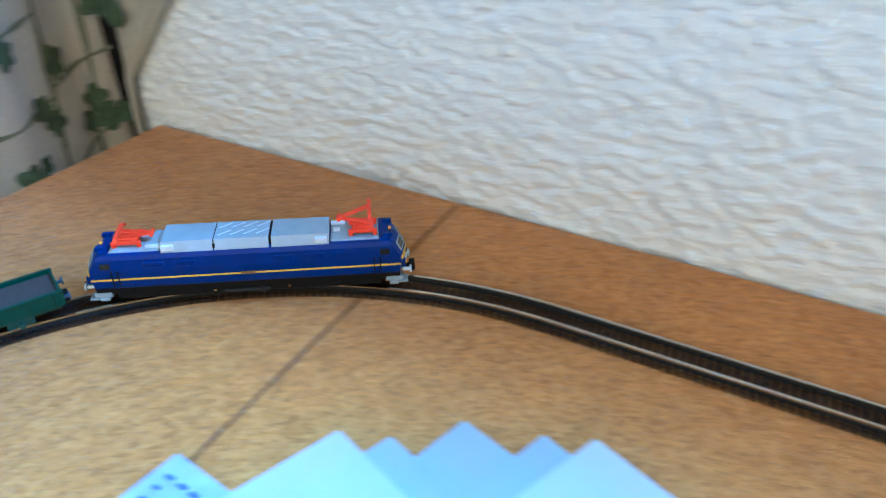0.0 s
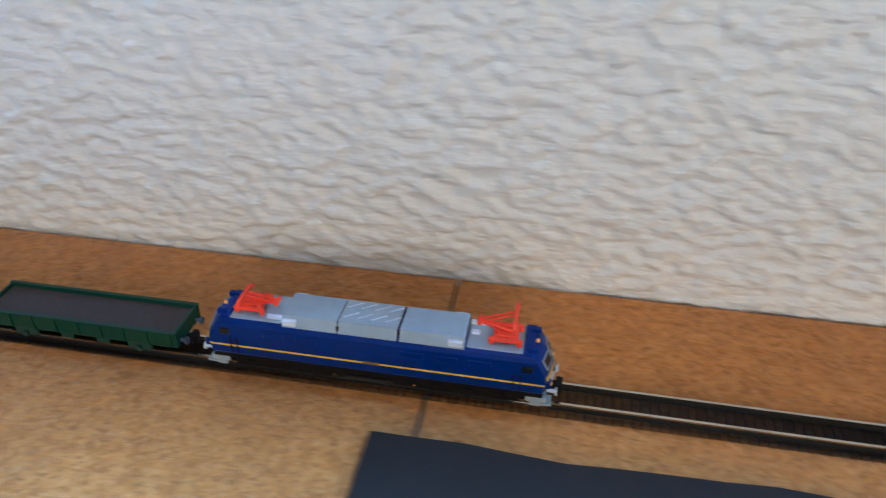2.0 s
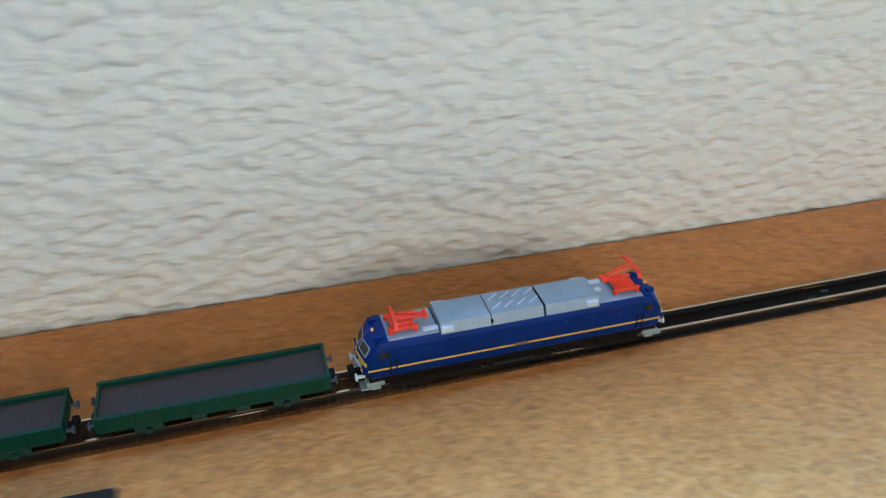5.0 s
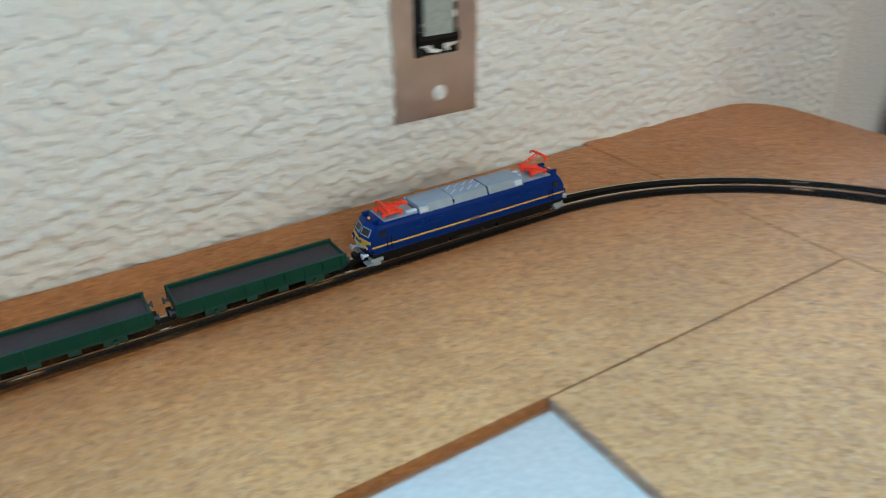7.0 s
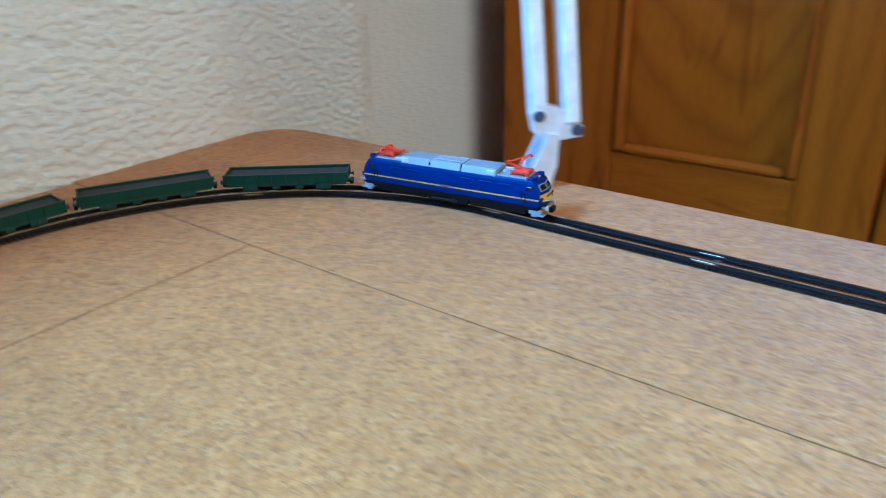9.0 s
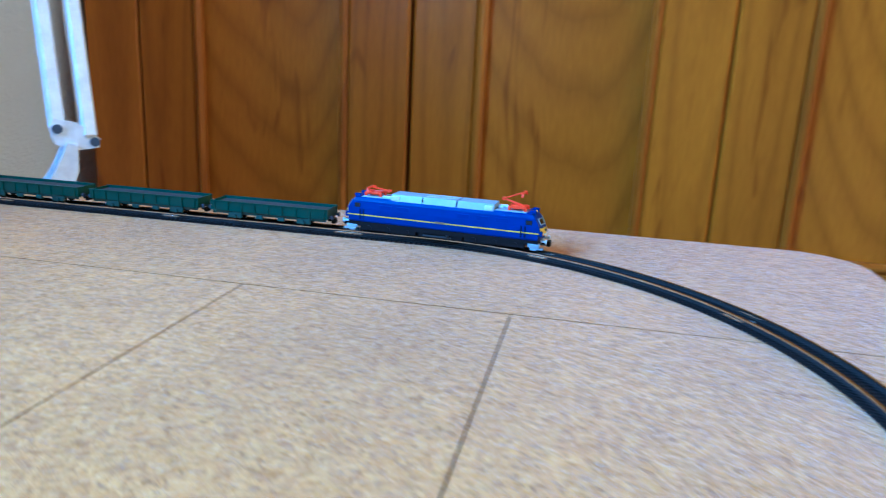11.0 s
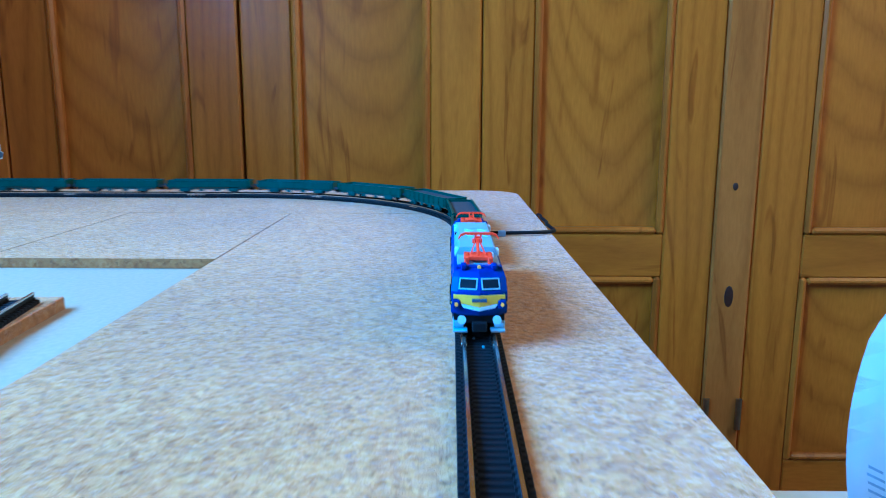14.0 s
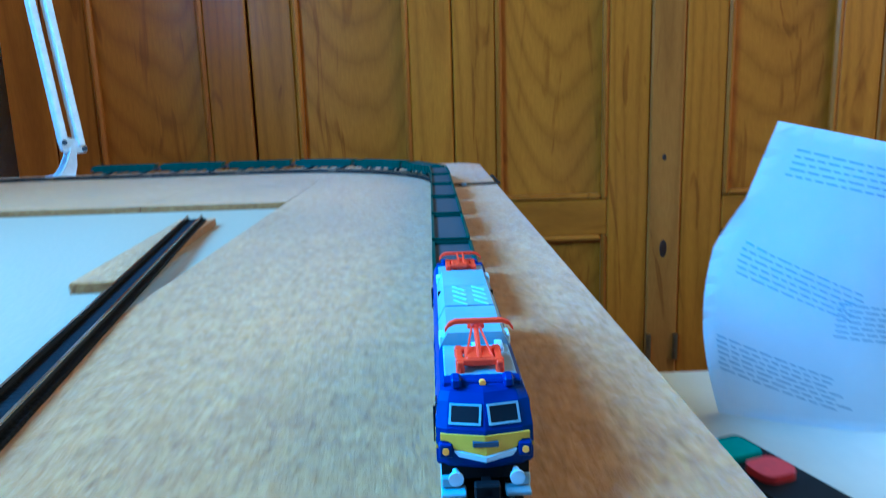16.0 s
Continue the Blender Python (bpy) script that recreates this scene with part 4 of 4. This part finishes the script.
def curled_sheet():
    """A sheet of paper stood on edge on the bench, bowed outwards low down, with printed lines."""
    h0, n, m = TOP - 0.24, 24, 14
    tall, wide = 0.287, 0.21

    def at(u, v):
        """u from the free edge inwards, v up the sheet."""
        z = h0 + 0.0005 + tall * v - 0.05 * u * v
        bow = -0.965 + 0.020 * math.sin(math.pi * min(1, v / 0.75)) - 0.108 * max(0, v - 0.6)
        return Vector((0.020 - 0.035 * math.sin(u * 2.4) - 0.03 * u, bow - wide * u * 0.93, z))

    bm = fresh()
    g = [[bm.verts.new(at(i / m, j / n)) for j in range(n + 1)] for i in range(m + 1)]
    for i in range(m):
        for j in range(n):
            bm.faces.new((g[i][j], g[i + 1][j], g[i + 1][j + 1], g[i][j + 1]))
    bmesh.ops.solidify(bm, geom=bm.faces, thickness=0.0003)
    ob = solid("curled_sheet", bm, PAPER, "white printed sheet curled upright on the bench", "sheet of paper", smooth=True)
    rng = random.Random(5)

    def block(u0, u1, v0, lines, step, skew):
        for k in range(lines):
            bm = fresh()
            u, v = u0 + 0.01 * rng.random(), v0 - k * step
            end = u1 - 0.06 * rng.random()
            while u < end:
                du = rng.uniform(0.02, 0.06)
                c = [at(u, v - skew * (u - u0)), at(u + du, v - skew * (u + du - u0)), at(u + du, v - 0.007 - skew * (u + du - u0)), at(u, v - 0.007 - skew * (u - u0))]
                bm.faces.new([bm.verts.new(p + Vector((-0.0006, 0, 0))) for p in c])
                u += du + 0.012
            part("text_line", bm, FAINT, ob)

    block(0.10, 0.55, 0.93, 5, 0.020, 0.03)
    block(0.10, 0.60, 0.63, 6, 0.020, 0.22)
    block(0.52, 0.95, 0.48, 7, 0.020, 0.02)
    block(0.05, 0.52, 0.30, 7, 0.020, 0.22)
    return ob


curled_sheet()


def controller():
    at = pose(-0.147, -0.947, TOP - 0.24, 0, 0, 20)
    c = thing("hand_controller", at, "black hand controller with green and red buttons on the bench", "controller")
    part("case", extrude_profile(fresh(), rounded(-0.075, 0.075, -0.026, 0.026, 0.008), "z", 0, 0.020), BLACK, c)
    part("button", extrude_profile(fresh(), rounded(0.035, 0.066, -0.018, 0.018, 0.006), "z", 0.020, 0.024), BUTTON_GREEN, c, "green button")
    part("button", extrude_profile(fresh(), rounded(-0.004, 0.026, -0.016, 0.016, 0.010), "z", 0.020, 0.026), BUTTON_RED, c, "red button")


controller()


def curtain():
    cloth = mat("cream_curtain_cloth", (0.60, 0.56, 0.46), 0.9)
    n, l, b = nodes_of(cloth)
    v = coords(n, l)
    weave = ramp(n, l, tex(n, l, v, 700, 2), [(0.3, (0.68, 0.63, 0.52)), (0.7, (0.78, 0.74, 0.64))])
    soft = ramp(n, l, tex(n, l, v, 14, 3), [(0.3, (0.88, 0.87, 0.85)), (0.7, (1.05, 1.05, 1.05))])
    l.new(mix(n, l, 1.0, weave, soft, "MULTIPLY"), b.inputs["Base Color"])
    leaf_ink = plain("ivy_green_print", (0.055, 0.085, 0.045), 0.9, grain=160, amount=0.45)
    stem_ink = plain("ivy_stem_print", (0.15, 0.16, 0.10), 0.9, grain=160, amount=0.3)
    base = LEFT - 0.020

    def fold(y, z):
        return base + 0.0055 * math.sin(y * 78 + 0.9 * math.sin(z * 3)) + 0.0018 * math.sin(y * 190 + z * 4)

    y0, y1 = -0.30, -0.010
    bm, g = fresh(), []
    for i in range(71):
        y = y0 + (y1 - y0) * i / 70
        g.append([bm.verts.new((fold(y, z), y - 0.04 * (z - TOP), z)) for z in [0.35 + 1.95 * j / 40 for j in range(41)]])
    for i in range(70):
        for j in range(40):
            bm.faces.new((g[i][j], g[i + 1][j], g[i + 1][j + 1], g[i][j + 1]))
    bmesh.ops.solidify(bm, geom=bm.faces, thickness=0.0012)
    hung = solid("curtain", bm, cloth, "cream curtain printed with green ivy, hanging beside the table", "curtain", smooth=True)

    def on_cloth(y, z, lift):
        return Vector((fold(y + 0.04 * (z - TOP), z) + lift, y, z))

    def stem(p, q, wide, sag):
        """A printed stalk from p to q, in y and z on the cloth."""
        bm, side = fresh(), []
        d = Vector((q[0] - p[0], q[1] - p[1])).normalized()
        for k in range(17):
            t = k / 16
            c = Vector(p).lerp(Vector(q), t) + Vector((-d.y, d.x)) * sag * math.sin(math.pi * t)
            w = wide * (0.8 + 0.3 * math.sin(9 * t + p[0] * 50))
            side.append([bm.verts.new(on_cloth(c.x - d.y * e, c.y + d.x * e, 0.0018)) for e in (-w, w)])
        for m, k in zip(side, side[1:]):
            bm.faces.new((m[0], m[1], k[1], k[0]))
        part("stem_print", bm, stem_ink, hung, "printed grey-green stalk")

    def leaf(y, z, size, turn):
        """A five-lobed ivy leaf."""
        bm = fresh()
        rim = []
        for k in range(30):
            a = 2 * math.pi * k / 30
            r = 1.3 * size * (0.60 + 0.30 * abs(math.cos(2.5 * a)) ** 1.5 + 0.16 * math.cos(a))
            rim.append(bm.verts.new(on_cloth(y + r * math.cos(a + turn) * 0.8, z + r * math.sin(a + turn), 0.0024)))
        mid = bm.verts.new(on_cloth(y, z, 0.0024))
        for m, k in zip(rim, rim[1:] + rim[:1]):
            bm.faces.new((mid, m, k))
        part("leaf_print", bm, leaf_ink, hung, "printed dark green ivy leaf")

    for k in range(-1, 4):
        z = TOP + 0.075 * k
        stem((-0.046 + 0.004 * k, z + 0.075), (-0.050 + 0.004 * k, z), 0.0020, 0.001)
        stem((-0.021 + 0.004 * k, z + 0.075), (-0.022 + 0.004 * k, z), 0.0013, 0.001)
        stem((-0.110, z + 0.070), (-0.106, z - 0.005), 0.0020, 0.002)
    for p, q in (((-0.085, 0.768), (-0.0485, 0.7765)), ((-0.046, 0.781), (-0.011, 0.7915)), ((-0.070, 0.811), (-0.047, 0.8165)), ((-0.046, 0.738), (-0.018, 0.750)), ((-0.046, 0.826), (-0.012, 0.838)), ((-0.105, 0.79), (-0.07, 0.805)), ((-0.13, 0.75), (-0.085, 0.768))):
        stem(p, q, 0.0014, -0.001)
    for y, z, size, turn in ((-0.0415, 0.7905, 0.0080, 1.9), (-0.056, 0.7740, 0.0066, 3.6), (-0.051, 0.7665, 0.0070, 4.6), (-0.0225, 0.7655, 0.0068, 1.6), (-0.019, 0.7570, 0.0078, 4.9), (-0.027, 0.7560, 0.0060, 3.5), (-0.012, 0.7560, 0.0062, 0.4), (-0.074, 0.7440, 0.0076, 2.6), (-0.066, 0.7480, 0.0050, 0.8), (-0.068, 0.8040, 0.0070, 3.0), (-0.014, 0.8160, 0.0080, 5.2), (-0.034, 0.8260, 0.0072, 1.2), (-0.090, 0.7700, 0.0080, 2.2), (-0.118, 0.7600, 0.0085, 4.1), (-0.100, 0.8000, 0.0082, 1.0), (-0.056, 0.8400, 0.0080, 2.0), (-0.140, 0.7900, 0.0085, 5.5)):
        leaf(y, z, size, turn)
    # the other half, gathered to the wall and tied low down
    bm = fresh()
    g = []
    for j in range(41):
        z = TOP - 0.02 + 0.60 * j / 40
        wide = min(0.16, max(0.002, 0.85 * (z - TOP - 0.022)))
        g.append([bm.verts.new((LEFT - 0.0115 + wide * i / 12, -0.010 + 0.0025 * math.sin(i * 1.3), z)) for i in range(13)])
    for j in range(40):
        for i in range(12):
            bm.faces.new((g[j][i], g[j][i + 1], g[j + 1][i + 1], g[j + 1][i]))
    bmesh.ops.solidify(bm, geom=bm.faces, thickness=0.0012)
    tied = solid("curtain", bm, cloth, "cream ivy curtain gathered against the white wall", "curtain", smooth=True)
    for x, z, size in ((0.004, 0.061, 0.0075), (0.016, 0.083, 0.008), (0.034, 0.100, 0.008)):
        bm = fresh()
        bmesh.ops.create_circle(bm, cap_ends=True, segments=9, radius=size, matrix=Matrix.Translation((LEFT + x - 0.008, -0.0150, TOP + z)) @ Euler((radians(90), 0, 0)).to_matrix().to_4x4())
        part("leaf_print", bm, leaf_ink, tied, "printed dark green ivy leaf")
    solid("dark_frame", box(fresh(), LEFT - 0.11, LEFT - 0.013, -0.008, -0.0035, 0.0, 2.3, 0.001), BLACK, "dark window frame behind the curtain", "frame")


curtain()

# ---- sleepers: those of the front straight and the right-hand bends singly, the rest joined ----
single, rest = [], []
count = round(LOOP / PITCH)
for i in range(count):
    x, y, h = on_track(i * PITCH)
    (single if (y < -0.45 and x > -0.62) and len(single) < 300 else rest).append((x, y, h))
for x, y, h in single:
    ob = new("sleeper", SLEEPER_MESH)
    ob.parent = TRACK
    ob.matrix_basis = pose(x, y, 0, 0, 0, math.degrees(h))
verts, faces = [], []
base_v = np.array([tuple(v.co) for v in SLEEPER_MESH.vertices])
base_f = [tuple(f.vertices) for f in SLEEPER_MESH.polygons]
for x, y, h in rest:
    o = len(verts)
    c, s = math.cos(h), math.sin(h)
    verts += [(x + c * a - s * b, y + s * a + c * b, z) for a, b, z in base_v]
    faces += [tuple(o + k for k in f) for f in base_f]
me = bpy.data.meshes.new("sleeper_row")
me.from_pydata(verts, [], faces)
me.materials.append(SLEEPER)
ob = new("sleeper_row", me)
ob.parent = TRACK
ob["kind"] = "stuff"


# ---- what moves ----
RUN = [(0.0, -1.1652), (0.5, -1.0832), (1.0, -1.0009), (1.5, -0.9171), (2.0, -0.8355), (2.5, -0.7515), (3.0, -0.6715), (3.2, -0.6397), (5.3, -0.3170), (5.5, -0.2852), (6.0, -0.2045), (6.5, -0.1268), (7.0, -0.0462), (7.5, 0.0312), (8.0, 0.1110), (8.5, 0.1886), (8.7, 0.2204), (10.8, 0.5326), (11.0, 0.5629), (11.5, 0.6381), (12.0, 0.7127), (12.5, 0.7871), (13.0, 0.8605), (13.5, 0.9332), (14.0, 1.0077), (14.5, 1.0850), (15.0, 1.1646), (15.5, 1.2460), (16.0, 1.3275)]


def gone(t):
    """How far the locomotive's middle has come along the track at t seconds."""
    for (a, p), (b, q) in zip(RUN, RUN[1:]):
        if t <= b:
            return p + (q - p) * (t - a) / (b - a)
    return RUN[-1][1]


def riding(s, half):
    (ax, ay, _), (bx, by, _) = on_track(s + half), on_track(s - half)
    return pose((ax + bx) / 2, (ay + by) / 2, TOP, 0, 0, math.degrees(math.atan2(ay - by, ax - bx)))


def motions():
    times = [i * 0.2 for i in range(81)]
    walk(LOCO, [(t, riding(gone(t), 0.027)) for t in times])
    for k, w in enumerate(WAGONS):
        walk(w, [(t, riding(gone(t) - 0.0990 - 0.0775 * k, 0.0205)) for t in times])


motions()
